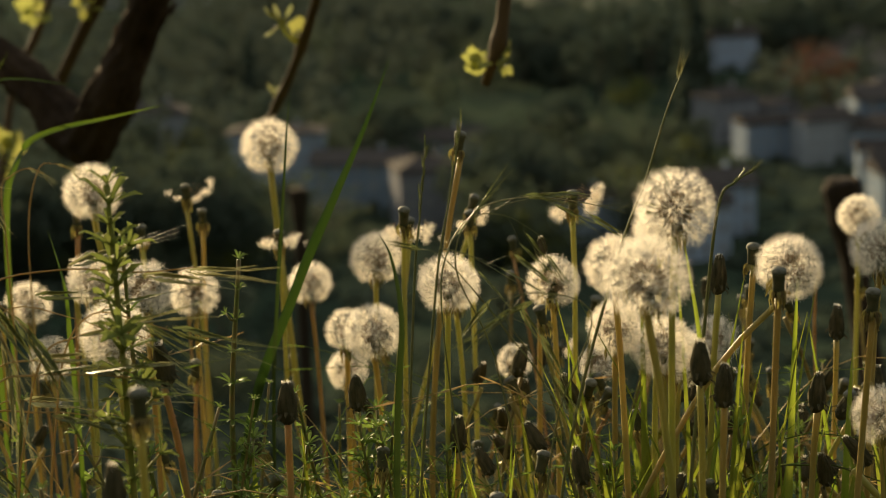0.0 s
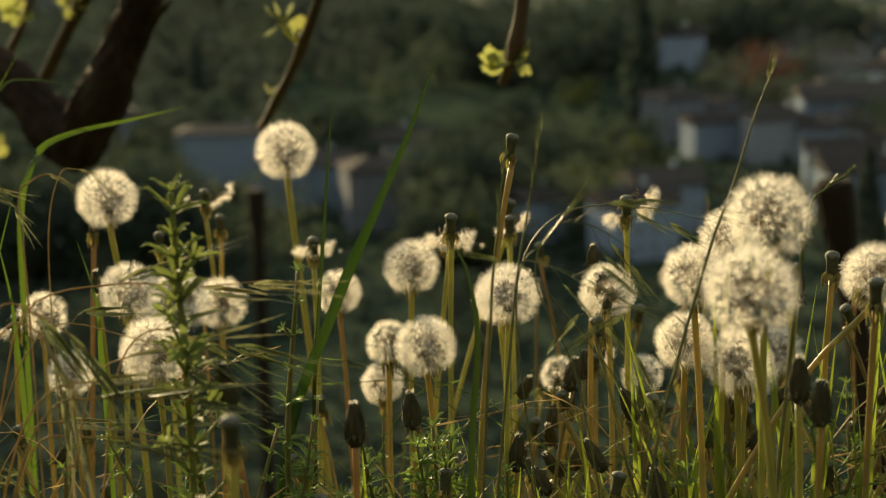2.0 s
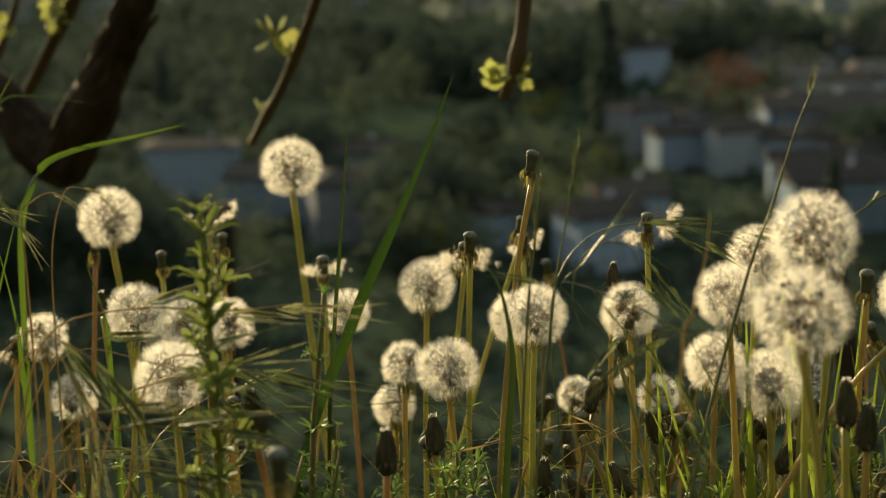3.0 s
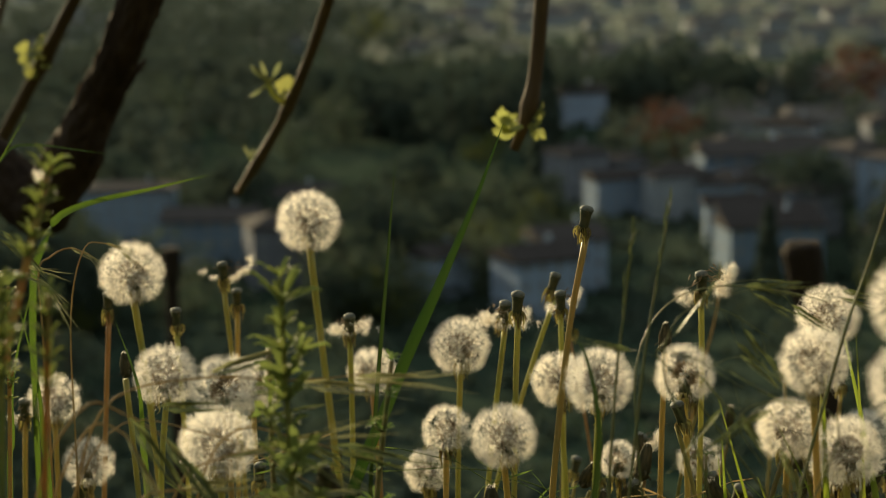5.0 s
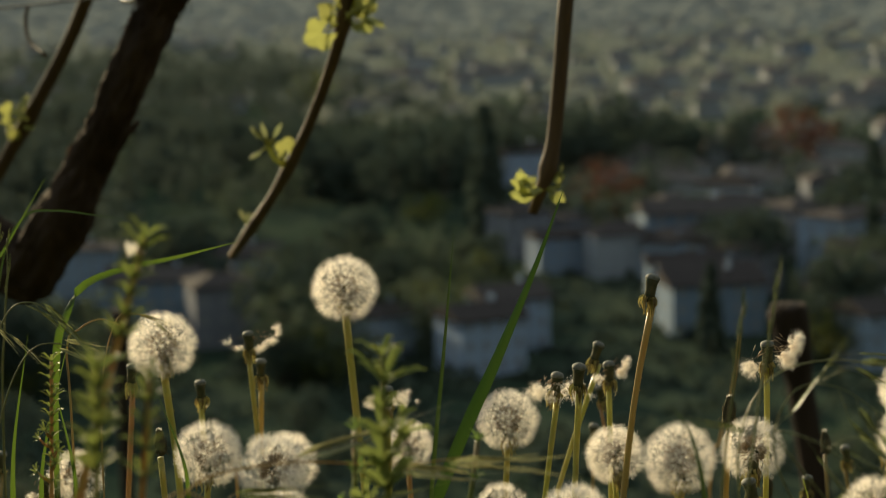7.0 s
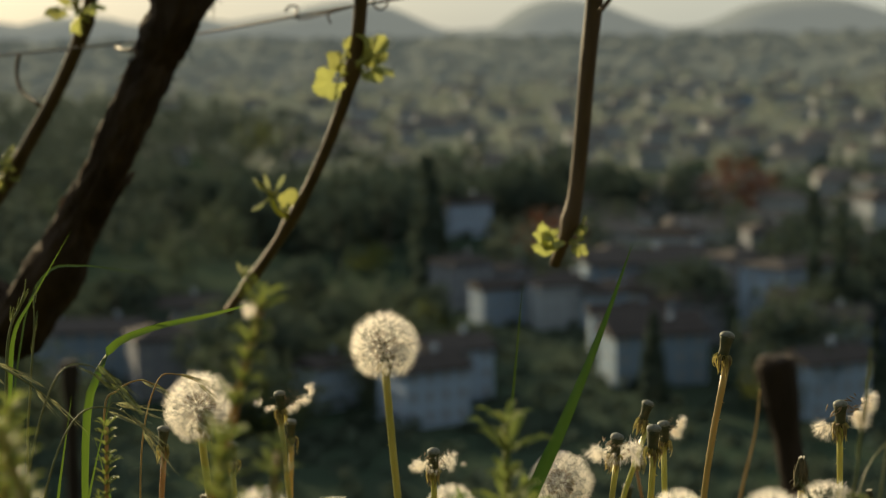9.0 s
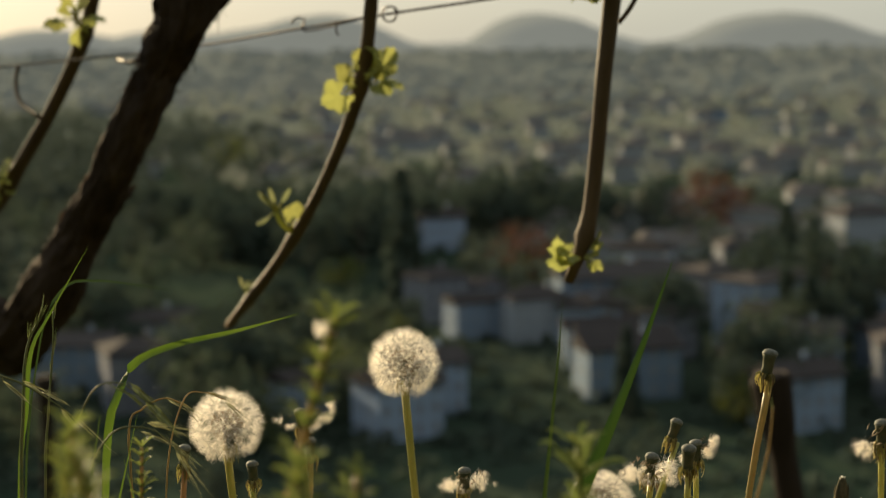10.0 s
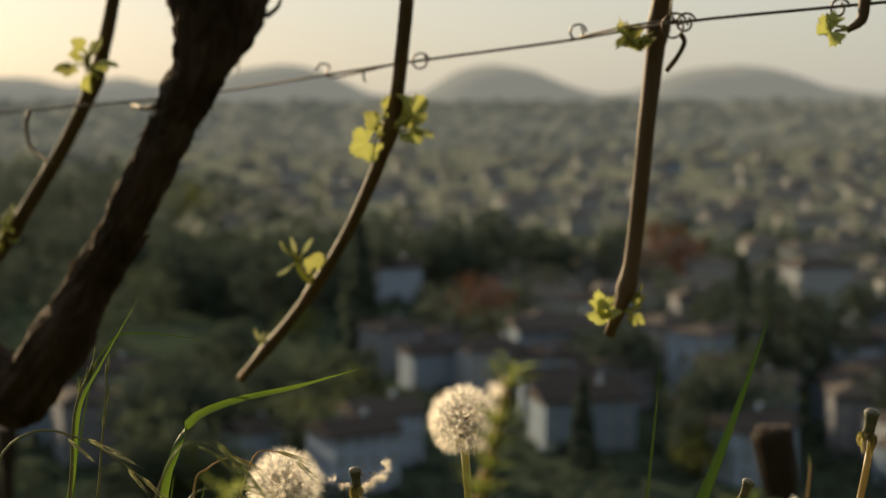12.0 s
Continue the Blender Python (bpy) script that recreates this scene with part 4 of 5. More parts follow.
panicle("bowed brome grass with bundled silvery awns", [(-0.205, 0.790, 0.166), (-0.195, 0.790, 0.232), (-0.185, 0.790, 0.264), (-0.171, 0.790, 0.272), (-0.152, 0.785, 0.277), (-0.134, 0.780, 0.273)], 3, 0.032, 0.0004, 0.004, 0, 68, 0.1, 0.52)
panicle("bowed brome grass with bundled silvery awns", [(-0.237, 0.800, 0.191), (-0.228, 0.800, 0.252), (-0.213, 0.800, 0.293), (-0.177, 0.800, 0.302), (-0.139, 0.795, 0.301), (-0.111, 0.790, 0.304)], 3, 0.032, 0.0004, 0.004, 0, 69, 0.0, 0.52)
panicle("bowed brome grass with green awned spikelets", [(-0.222, 0.770, 0.190), (-0.215, 0.770, 0.227), (-0.205, 0.770, 0.243), (-0.186, 0.770, 0.243), (-0.170, 0.765, 0.244), (-0.156, 0.760, 0.243)], 3, 0.032, 0.0004, 0.004, 3, 70, 0.05, 0.52)

panicle("bowed grass culm with drooping awned spikelets", [(-0.323, 1.000, 0.205), (-0.311, 1.000, 0.286), (-0.299, 1.000, 0.323), (-0.286, 1.000, 0.329), (-0.273, 0.995, 0.320)], 5, 0.016, 0.0004, 0.005, 3, 81, 0.5, 0.6, mat_stem=GREEN_CULM)
panicle("bowed grass culm with pale awned spikelets", [(-0.321, 1.020, 0.198), (-0.306, 1.020, 0.270), (-0.292, 1.020, 0.301), (-0.276, 1.020, 0.305), (-0.261, 1.015, 0.297)], 5, 0.016, 0.0004, 0.005, 0, 82, 0.4, 0.6, mat_stem=GREEN_CULM)
panicle("curled dry grass culm beside a white clock", [(-0.267, 1.120, 0.162), (-0.266, 1.120, 0.256), (-0.257, 1.120, 0.296), (-0.246, 1.120, 0.300), (-0.236, 1.120, 0.296)], 3, 0.012, 0.0004, 0.003, 0, 83, 0.3, 0.7)
for label, foot, mid, tip in (
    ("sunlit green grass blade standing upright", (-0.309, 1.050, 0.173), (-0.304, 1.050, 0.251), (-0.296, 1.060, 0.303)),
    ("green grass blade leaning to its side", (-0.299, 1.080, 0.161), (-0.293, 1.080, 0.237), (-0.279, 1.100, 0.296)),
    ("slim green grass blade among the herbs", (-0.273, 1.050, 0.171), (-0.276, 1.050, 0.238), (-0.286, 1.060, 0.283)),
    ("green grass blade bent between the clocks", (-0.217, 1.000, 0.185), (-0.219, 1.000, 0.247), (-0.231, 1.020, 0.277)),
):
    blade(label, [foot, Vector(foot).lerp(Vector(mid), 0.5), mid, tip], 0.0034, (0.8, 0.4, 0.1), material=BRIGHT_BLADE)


def leaf_rosettes():
    """Toothed dandelion leaves that rise between the stems."""
    rng, g = random.Random(17), Geo()
    for _ in range(150):
        x, y = rng.uniform(-0.4, 0.45), rng.uniform(0.7, 1.3)
        h, a = rng.uniform(0.05, 0.11), rng.uniform(0, 6.28)
        d = Vector((math.cos(a), math.sin(a), 0))
        base = Vector((x, y, ground_z(x, y)))
        pts = arc(base, base + d * h * 0.5 + Vector((0, 0, h)), h * 0.12, 12)
        g.ribbon(pts, [0.003 + 0.014 * (i / 11) * (1.2 - i / 11) * 2.2 * (1.25 if i % 2 else 0.6) + 0.001 for i in range(12)], Vector((-d.y, d.x, 0)), 0.2)
    return tagged(part("dandelion_leaves", g, HERB), "toothed green dandelion leaves among the stems", "leaves", kind="stuff")


leaf_rosettes()


# ---- vine row: trunk, canes, wire, stakes ----
VINE = tagged(new("grapevine"), "old grapevine with dark peeling trunk and young leaves", "grapevine")
VINE.location = (-0.78, 2.06, -0.66)
bpy.context.view_layer.update()


def on_vine(ob):
    ob.matrix_parent_inverse = VINE.matrix_world.inverted()
    return ob


def vine_trunk():
    """The trunk: a fluted, lumpy tube with furrowed bark and lifted strips."""
    g, rng = Geo(), random.Random(5)
    line = curve_pts([(-0.78, 2.06, -0.72), (-0.77, 2.10, -0.20), (-0.70, 2.12, 0.14), (-0.60, 2.12, 0.262), (-0.525, 2.11, 0.268), (-0.468, 2.09, 0.226), (-0.412, 2.05, 0.178), (-0.372, 1.985, 0.232), (-0.335, 1.96, 0.296), (-0.305, 1.92, 0.350), (-0.278, 1.893, 0.410), (-0.256, 1.885, 0.455), (-0.234, 1.860, 0.501), (-0.222, 1.860, 0.553), (-0.227, 1.860, 0.592), (-0.252, 1.880, 0.647)], 170)
    rad = lerp_list([0.036, 0.034, 0.032, 0.028, 0.024, 0.026, 0.032, 0.027, 0.0215, 0.019, 0.0195, 0.0205, 0.025, 0.042, 0.05, 0.034], 170)
    n, side = 44, None
    for i, p in enumerate(line):
        d = (line[min(i + 1, 169)] - line[max(i - 1, 0)]).normalized()
        side = (side - d * side.dot(d)).normalized() if side else d.orthogonal().normalized()
        up = d.cross(side)
        s = i * 0.0085
        for k in range(n):
            a = 2 * math.pi * k / n
            c = Vector((math.cos(a), math.sin(a), 0))
            r = rad[i] * (1 + 0.22 * noise.noise((c.x * 1.2, c.y * 1.2, s * 16)) + 0.2 * noise.noise((c.x * 5, c.y * 5, s * 12)) + 0.18 * noise.noise((c.x * 9, c.y * 9, s * 60)))
            g.v.append(p + (side * c.x + up * c.y) * r)
    for i in range(169):
        for k in range(n):
            a, b = i * n + k, i * n + (k + 1) % n
            g.f.append((a, b, b + n, a + n))
    g.f.append(tuple(range(len(g.v) - n, len(g.v))))
    trunk = on_vine(part("trunk", g, BARK, VINE, "dark furrowed peeling trunk"))
    shreds = Geo()
    for _ in range(700):
        i = rng.randrange(40, 166)
        d = (line[i + 1] - line[i]).normalized() * rng.choice((1, 1, -1))
        a = Matrix.Rotation(rng.uniform(0, 6.28), 3, d) @ d.orthogonal().normalized()
        p = line[i] + a * rad[i] * 0.98
        k = rng.uniform(0.006, 0.028)
        lift = 0.014 * rng.random() ** 2.5
        w = rng.uniform(0.001, 0.004)
        shreds.ribbon([p, p + d * k * 0.5 + a * 0.0012, p + d * k + a * lift], [w, w * 0.8, 0.0004], d.cross(a))
    part("bark_strip", shreds, BARK, trunk, "peeling strips of bark", kind="stuff")
    spur = Geo().tube([(-0.302, 1.945, 0.324), (-0.289, 1.945, 0.334), (-0.282, 1.945, 0.342)], [0.005, 0.0038, 0.0015], 7, True, 0.2, rng)
    part("spur", spur, BARK, trunk, "short dead spur")
    for pts in ([(-0.257, 1.860, 0.501), (-0.261, 1.850, 0.510), (-0.257, 1.850, 0.522)], [(-0.203, 1.860, 0.506), (-0.194, 1.850, 0.513), (-0.192, 1.850, 0.524), (-0.181, 1.860, 0.533)], [(-0.180, 1.860, 0.538), (-0.169, 1.860, 0.548), (-0.165, 1.860, 0.563)]):
        part("bark_shred", Geo().tube(curve_pts(pts, 8), lerp_list([0.0026, 0.0018, 0.0009], 8), 5, True, 0.3, rng), BARK, trunk, "hanging shred of bark")


vine_trunk()


def leaf_mesh(name, seed, lobes=5, cup=0.25, crumple=1.0):
    """A young crumpled, toothed vine leaf of unit length, its stalk at the origin and its tip along y."""
    rng, g = random.Random(seed), Geo()
    n = 60
    rings = []
    for w in (0.3, 0.6, 0.85, 1.0):
        ring = []
        for k in range(n + 1):
            u = k / n
            a = radians(-62 + 304 * u)
            lobe = 0.8 + 0.2 * abs(math.cos((u - 0.5) * math.pi * lobes * 0.8))
            tooth = (0.09 if k % 3 == 0 else -0.06 if k % 3 == 1 else 0.0) * (w == 1.0)
            r = 0.5 * w * (lobe + tooth) * (1.12 - 0.3 * abs(u - 0.5) * 2)
            x, y = math.cos(a) * r, 0.36 + math.sin(a) * r
            vein = 0.05 * w * math.cos(u * math.pi * 2 * lobes)
            ring.append(Vector((x, y, cup * (x * x + (y - 0.36) ** 2) * 1.6 + vein * crumple + 0.16 * crumple * w * noise.noise((x * 3 + seed * 7, y * 3, 0)) + 0.1 * crumple * w * noise.noise((x * 7, y * 7, seed * 3)))))
        rings.append(ring)
    g.v.append(Vector((0, 0.33, 0)))
    for ring in rings:
        g.v += ring
    m = n + 1
    for k in range(n):
        g.f.append((0, 1 + k, 2 + k))
        for w in range(3):
            a = 1 + w * m + k
            g.f.append((a, a + m, a + m + 1, a + 1))
    return g.mesh(name, VINE_LEAF)


def folded_leaf():
    """A narrow leaf still folded along its midrib, of unit length along y."""
    g = Geo()
    g.ribbon([(0, 0.05, 0), (0, 0.3, 0.03), (0, 0.6, 0.02), (0, 0.85, -0.02), (0, 1.0, -0.05)], [0.05, 0.2, 0.26, 0.16, 0.02], (1, 0, 0), 0.8)
    return g.mesh("leaf", DOWNY_LEAF)


LEAVES = [leaf_mesh("leaf", s, cup=c) for s, c in ((1, 0.3), (2, 0.9), (3, -0.5))] + [folded_leaf(), leaf_mesh("leaf", 6, 5, 0.1, 0.6)]


def leaf_matrix(at, ahead, face, size):
    y = Vector(ahead).normalized()
    z = Vector(face)
    z = (z - y * z.dot(y)).normalized()
    x = y.cross(z)
    return Matrix.Translation(at) @ Matrix((x, y, z)).transposed().to_4x4() @ Matrix.Diagonal((size, size, size, 1))


def cane(label, pts, radii, n=26, nodes=()):
    """A one-year cane with swollen nodes. Returns it and its line."""
    rng, g = random.Random(len(label)), Geo()
    line = curve_pts(pts, n)
    rad = lerp_list(radii, n)
    for u in nodes:
        i = round(u * (n - 1))
        rad[i] *= 1.3
        if i:
            rad[i - 1] *= 1.12
    g.tube(line, rad, 10, True, 0.03, rng)
    return on_vine(part("cane", g, CANE, VINE, label)), line


def sprout(parent, at, leaves, label=""):
    """Young leaves and their stalks on a cane; leaves: tuples of tip, facing, kind."""
    stalks = Geo()
    for tip, face, kind in leaves:
        at, tip = Vector(at), Vector(tip)
        foot = at.lerp(tip, 0.25)
        stalks.tube([at, foot, at.lerp(tip, 0.4)], [0.0016, 0.0011, 0.0008], 5)
        part("leaf", LEAVES[kind], None, parent, label, at=leaf_matrix(foot, tip - foot, face, (tip - foot).length))
    part("leaf_stalk", stalks, VINE_LEAF, parent)


c1, line1 = cane("hanging brown cane with leaves at its cut end", [(0.080, 1.500, 0.632), (0.074, 1.510, 0.561), (0.072, 1.525, 0.514), (0.065, 1.525, 0.453), (0.059, 1.530, 0.374), (0.052, 1.530, 0.329), (0.040, 1.535, 0.293)], [0.0068, 0.0068, 0.0072, 0.0063, 0.006, 0.0062, 0.0038], nodes=(0.32, 0.83))
sprout(c1, (0.050, 1.530, 0.312), [((0.016, 1.520, 0.312), (0.0, -0.75, 0.65), 1), ((0.022, 1.525, 0.306), (0.1, -0.8, -0.4), 2), ((0.024, 1.515, 0.316), (0.0, -0.5, 0.85), 0), ((0.067, 1.520, 0.320), (0.1, -0.6, 0.8), 1), ((0.064, 1.520, 0.305), (0.2, -0.8, 0.5), 2), ((0.059, 1.515, 0.314), (0.0, -0.5, 0.85), 0)], "small crumpled yellow-green leaf")
sprout(c1, (0.060, 1.530, 0.322), [((0.063, 1.525, 0.333), (0.6, -0.7, 0.1), 3), ((0.061, 1.525, 0.332), (-0.6, -0.7, 0.1), 3)], "downy pale bud")
sprout(c1, (0.070, 1.525, 0.511), [((0.034, 1.510, 0.506), (0.1, -0.4, 0.9), 1), ((0.037, 1.510, 0.510), (0.1, -0.3, 0.9), 2), ((0.039, 1.510, 0.503), (0.1, -0.6, 0.7), 1)], "small folded leaf")
c2, line2 = cane("slim curved cane hanging from the wire", [(-0.082, 1.660, 0.639), (-0.085, 1.670, 0.570), (-0.087, 1.690, 0.509), (-0.092, 1.715, 0.446), (-0.105, 1.750, 0.394), (-0.127, 1.800, 0.333), (-0.155, 1.880, 0.270), (-0.195, 1.985, 0.198)], [0.0062, 0.006, 0.0058, 0.0062, 0.0052, 0.005, 0.005, 0.0045], 30, nodes=(0.45, 0.78, 0.93))
sprout(c2, (-0.095, 1.715, 0.440), [((-0.130, 1.700, 0.422), (0.1, -1, 0.1), 4), ((-0.114, 1.710, 0.457), (0.0, -0.8, 0.5), 2), ((-0.110, 1.712, 0.442), (0.2, -0.9, 0.2), 1), ((-0.079, 1.700, 0.474), (-0.2, -0.9, 0.2), 1), ((-0.060, 1.710, 0.467), (0.3, -0.6, 0.7), 0), ((-0.059, 1.700, 0.443), (0.1, -0.5, 0.8), 2), ((-0.072, 1.690, 0.455), (0.5, -0.6, 0.6), 4)], "young toothed yellow-green leaf")
sprout(c2, (-0.145, 1.830, 0.306), [((-0.139, 1.820, 0.335), (0.1, -1, 0.1), 4)], "young yellow-green leaf")
sprout(c2, (-0.158, 1.820, 0.325), [((-0.174, 1.810, 0.344), (0.2, -0.9, 0.3), 3), ((-0.172, 1.810, 0.343), (0.8, -0.5, 0.2), 3), ((-0.164, 1.810, 0.348), (0.8, -0.6, 0.2), 3), ((-0.146, 1.810, 0.346), (0.3, -0.9, 0.2), 3), ((-0.177, 1.810, 0.315), (0.3, -0.6, 0.7), 3)], "unfolding downy pale leaf")
part("leaf_stalk", Geo().tube(curve_pts([(-0.144, 1.830, 0.305), (-0.154, 1.825, 0.314), (-0.158, 1.820, 0.325)], 6), [0.0022] * 6, 6), VINE_LEAF, c2)
sprout(c2, (-0.179, 1.940, 0.234), [((-0.186, 1.935, 0.253), (0.7, -0.7, 0.1), 3), ((-0.173, 1.935, 0.250), (-0.7, -0.7, 0.1), 3), ((-0.178, 1.935, 0.249), (0.2, -0.9, 0.3), 3)], "curled pale bud scale")
c3, line3 = cane("brown cane rising beside the trunk", [(-0.517, 2.320, 0.175), (-0.455, 2.245, 0.269), (-0.402, 2.187, 0.351), (-0.362, 2.139, 0.417), (-0.331, 2.079, 0.480), (-0.316, 2.041, 0.534), (-0.304, 2.021, 0.603), (-0.300, 2.020, 0.676)], [0.0082, 0.008, 0.008, 0.0075, 0.0074, 0.007, 0.0065, 0.006], 30, nodes=(0.25, 0.6))
sprout(c3, (-0.336, 2.044, 0.499), [((-0.353, 2.024, 0.524), (0.3, -0.8, 0.4), 0), ((-0.323, 2.023, 0.526), (-0.3, -0.9, 0.2), 3), ((-0.328, 2.024, 0.522), (0.4, -0.8, 0.2), 3), ((-0.369, 2.036, 0.498), (0.1, -0.5, 0.8), 2), ((-0.307, 2.030, 0.503), (0.1, -0.5, 0.8), 2), ((-0.341, 2.071, 0.479), (0.3, -0.8, 0.3), 1)], "unfolding young leaf")
part("leaf_stalk", Geo().tube(curve_pts([(-0.327, 2.068, 0.488), (-0.332, 2.058, 0.493), (-0.336, 2.044, 0.499), (-0.337, 2.033, 0.509)], 8), [0.0024] * 8, 6), VINE_LEAF, c3)
sprout(c3, (-0.425, 2.199, 0.325), [((-0.449, 2.175, 0.341), (0.3, -0.8, 0.4), 0), ((-0.444, 2.207, 0.303), (0.2, -0.8, 0.5), 2), ((-0.411, 2.197, 0.314), (0.2, -0.8, 0.5), 1), ((-0.427, 2.166, 0.352), (0.3, -0.6, 0.5), 1)], "young yellow leaf in the sun")

c5, line5 = cane("slender shoot of the vine behind the trunk", [(-0.77, 2.12, -0.1), (-0.569, 1.917, 0.004), (-0.567, 2.148, 0.046), (-0.564, 2.263, 0.119), (-0.551, 2.301, 0.215), (-0.509, 2.301, 0.295), (-0.468, 2.301, 0.409)], [0.009, 0.007, 0.006, 0.005, 0.005, 0.0045, 0.004], 30, nodes=(0.5, 0.8))
sprout(c5, (-0.500, 2.301, 0.309), [((-0.534, 2.286, 0.297), (0.2, -0.8, 0.5), 0), ((-0.514, 2.286, 0.321), (0.1, -0.9, 0.3), 2), ((-0.503, 2.286, 0.291), (0.0, -0.9, 0.4), 1), ((-0.545, 2.293, 0.314), (0.3, -0.7, 0.5), 1)], "yellow young leaf lit from behind")
sprout(c5, (-0.564, 2.263, 0.119), [((-0.539, 2.247, 0.160), (0.2, -0.8, 0.3), 2), ((-0.539, 2.247, 0.113), (0.0, -0.9, 0.4), 1), ((-0.567, 2.247, 0.176), (0.0, -0.9, 0.4), 0), ((-0.557, 2.247, 0.091), (-0.1, -0.9, 0.3), 1)], "yellow young leaf lit from behind")


def wire_thing():
    g = Geo()
    line = curve_pts([(-0.617, 2.260, 0.434), (-0.423, 2.120, 0.452), (-0.245, 1.960, 0.469), (-0.134, 1.790, 0.487), (-0.073, 1.700, 0.497), (0.018, 1.580, 0.510), (0.072, 1.480, 0.520), (0.172, 1.360, 0.529), (0.256, 1.280, 0.537)], 60)
    g.tube(line, [0.0011] * 60, 6)
    thing = part("trellis_wire", g, WIRE)

    def twist(name, pts, n=24, r=0.0009, label="twisted wire end", material=WIRE):
        part(name, Geo().tube(curve_pts(pts, n), [r] * n, 5), material, thing, label)

    def ring(p, r):
        p = Vector(p)
        twist("wire_loop", [p + Vector((math.cos(a) * r, 0.0015 * a, math.sin(a) * r)) for a in (radians(40 * k) for k in range(11))], label="small loop of wire")

    twist("wire_tie", [(-0.144, 1.795, 0.491), (-0.140, 1.790, 0.496), (-0.133, 1.790, 0.494), (-0.135, 1.790, 0.486), (-0.126, 1.785, 0.485), (-0.091, 1.730, 0.494), (-0.082, 1.720, 0.497)])
    ring((-0.070, 1.700, 0.497), 0.0062)
    ring((0.023, 1.560, 0.516), 0.0055)
    ring((0.071, 1.480, 0.518), 0.0085)
    ring((0.076, 1.470, 0.520), 0.006)
    ring((0.155, 1.390, 0.527), 0.0055)
    twist("wire_tie", [(0.023, 1.560, 0.512), (0.039, 1.520, 0.517), (0.055, 1.490, 0.520), (0.071, 1.475, 0.521)])
    twist("wire_tie", [(-0.109, 1.750, 0.490), (-0.110, 1.750, 0.485), (-0.108, 1.750, 0.480)], 8)
    twist("tendril", [(-0.390, 2.000, 0.455), (-0.393, 2.000, 0.440), (-0.388, 1.980, 0.421), (-0.367, 1.930, 0.407)], 16, 0.0021, "bent brown tendril", CANE)
    twist("wire_tie", [(-0.295, 1.955, 0.460), (-0.282, 1.900, 0.458), (-0.264, 1.890, 0.464), (-0.241, 1.900, 0.450)], 16, 0.0022, "binding round the trunk", CANE)
    twist("wire_tie", [(0.067, 1.470, 0.562), (0.064, 1.470, 0.527), (0.071, 1.470, 0.518)], 10)
    twist("tendril", [(0.071, 1.470, 0.512), (0.074, 1.470, 0.506), (0.069, 1.470, 0.496), (0.061, 1.470, 0.486)], 12, 0.0018, "dry tendril", CANE)
    return tagged(thing, "rusty trellis wire with twisted ties and loops", "wire")


wire_thing()
c4, line4 = cane("short stub of cane on the wire with a young leaf", [(0.167, 1.370, 0.553), (0.162, 1.370, 0.531), (0.160, 1.370, 0.518), (0.150, 1.370, 0.511)], [0.004, 0.004, 0.0036, 0.002], 10)
sprout(c4, (0.152, 1.370, 0.512), [((0.122, 1.360, 0.508), (0.1, -0.8, 0.5), 0), ((0.132, 1.370, 0.517), (0.0, -0.6, 0.7), 1)], "young yellow-green leaf")


def stake(x, y, top, lean, r=0.027):
    """A split stake, a little thicker at its beaten top, with a paler cut face."""
    thing, g, rng = new("vineyard_stake"), Geo(), random.Random(int(x * 100))
    base = ground_z(x, y) - 0.15
    h = top - base
    heights = (0.0, h * 0.5, h - 4.0 * r, h - 2.2 * r, h - 0.3 * r, h)
    g.tube([(lean * z / h, 0, z) for z in heights], [r * 0.72, r * 0.72, r * 0.7, r * 0.96, r * 1.02, r * 0.92], 13, True, 0.06, rng)
    thing.location = (x, y, base)
    part("post", g, STAKE, thing, smooth=False)
    c = Geo()
    c.dome((lean, 0, h + 0.001), (r * 0.84, 0.005), rings=3, sides=13, lo=0, hi=88, rough=0.12, rng=rng)
    part("cut_face", c, CUT_WOOD, thing, "worn paler cut top", smooth=False)
    return tagged(thing, "dark weathered wooden vineyard stake with a cut top", "stake", "vineyard stakes")


stake(0.80, 2.63, 0.0, -0.2, 0.029)
stake(-0.88, 10.75, -1.44, 0.0, 0.06)



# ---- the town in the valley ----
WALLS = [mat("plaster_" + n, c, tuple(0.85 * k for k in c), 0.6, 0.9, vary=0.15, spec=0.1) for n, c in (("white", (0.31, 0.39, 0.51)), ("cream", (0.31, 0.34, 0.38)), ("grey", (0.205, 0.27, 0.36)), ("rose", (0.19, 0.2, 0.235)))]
ROOF = mat("roof_tiles", (0.056, 0.05, 0.05), (0.078, 0.068, 0.066), 0.8, 0.9, vary=0.25, spec=0.05)
PANE = mat("window_pane", (0.2, 0.22, 0.24), (0.27, 0.28, 0.29), 1.0, 0.3)
TRUNK = mat("tree_bark", (0.07, 0.055, 0.045), (0.1, 0.08, 0.06), 1.5, 0.9)
CROWNS = {
    "dark": mat("dark_foliage", (0.058, 0.082, 0.064), (0.082, 0.1, 0.077), 0.4, 0.8, trans=0.2, vary=0.12, island=True, spec=0.0),
    "green": mat("spring_foliage", (0.072, 0.1, 0.066), (0.1, 0.12, 0.078), 0.4, 0.8, trans=0.25, vary=0.2, island=True, spec=0.08),
    "yellow": mat("yellow_foliage", (0.14, 0.15, 0.04), (0.1, 0.12, 0.03), 0.4, 0.8, trans=0.25, vary=0.3, island=True, spec=0.08),
    "red": mat("copper_foliage", (0.14, 0.06, 0.035), (0.1, 0.045, 0.03), 0.4, 0.8, trans=0.2, vary=0.3, island=True, spec=0.08),
}
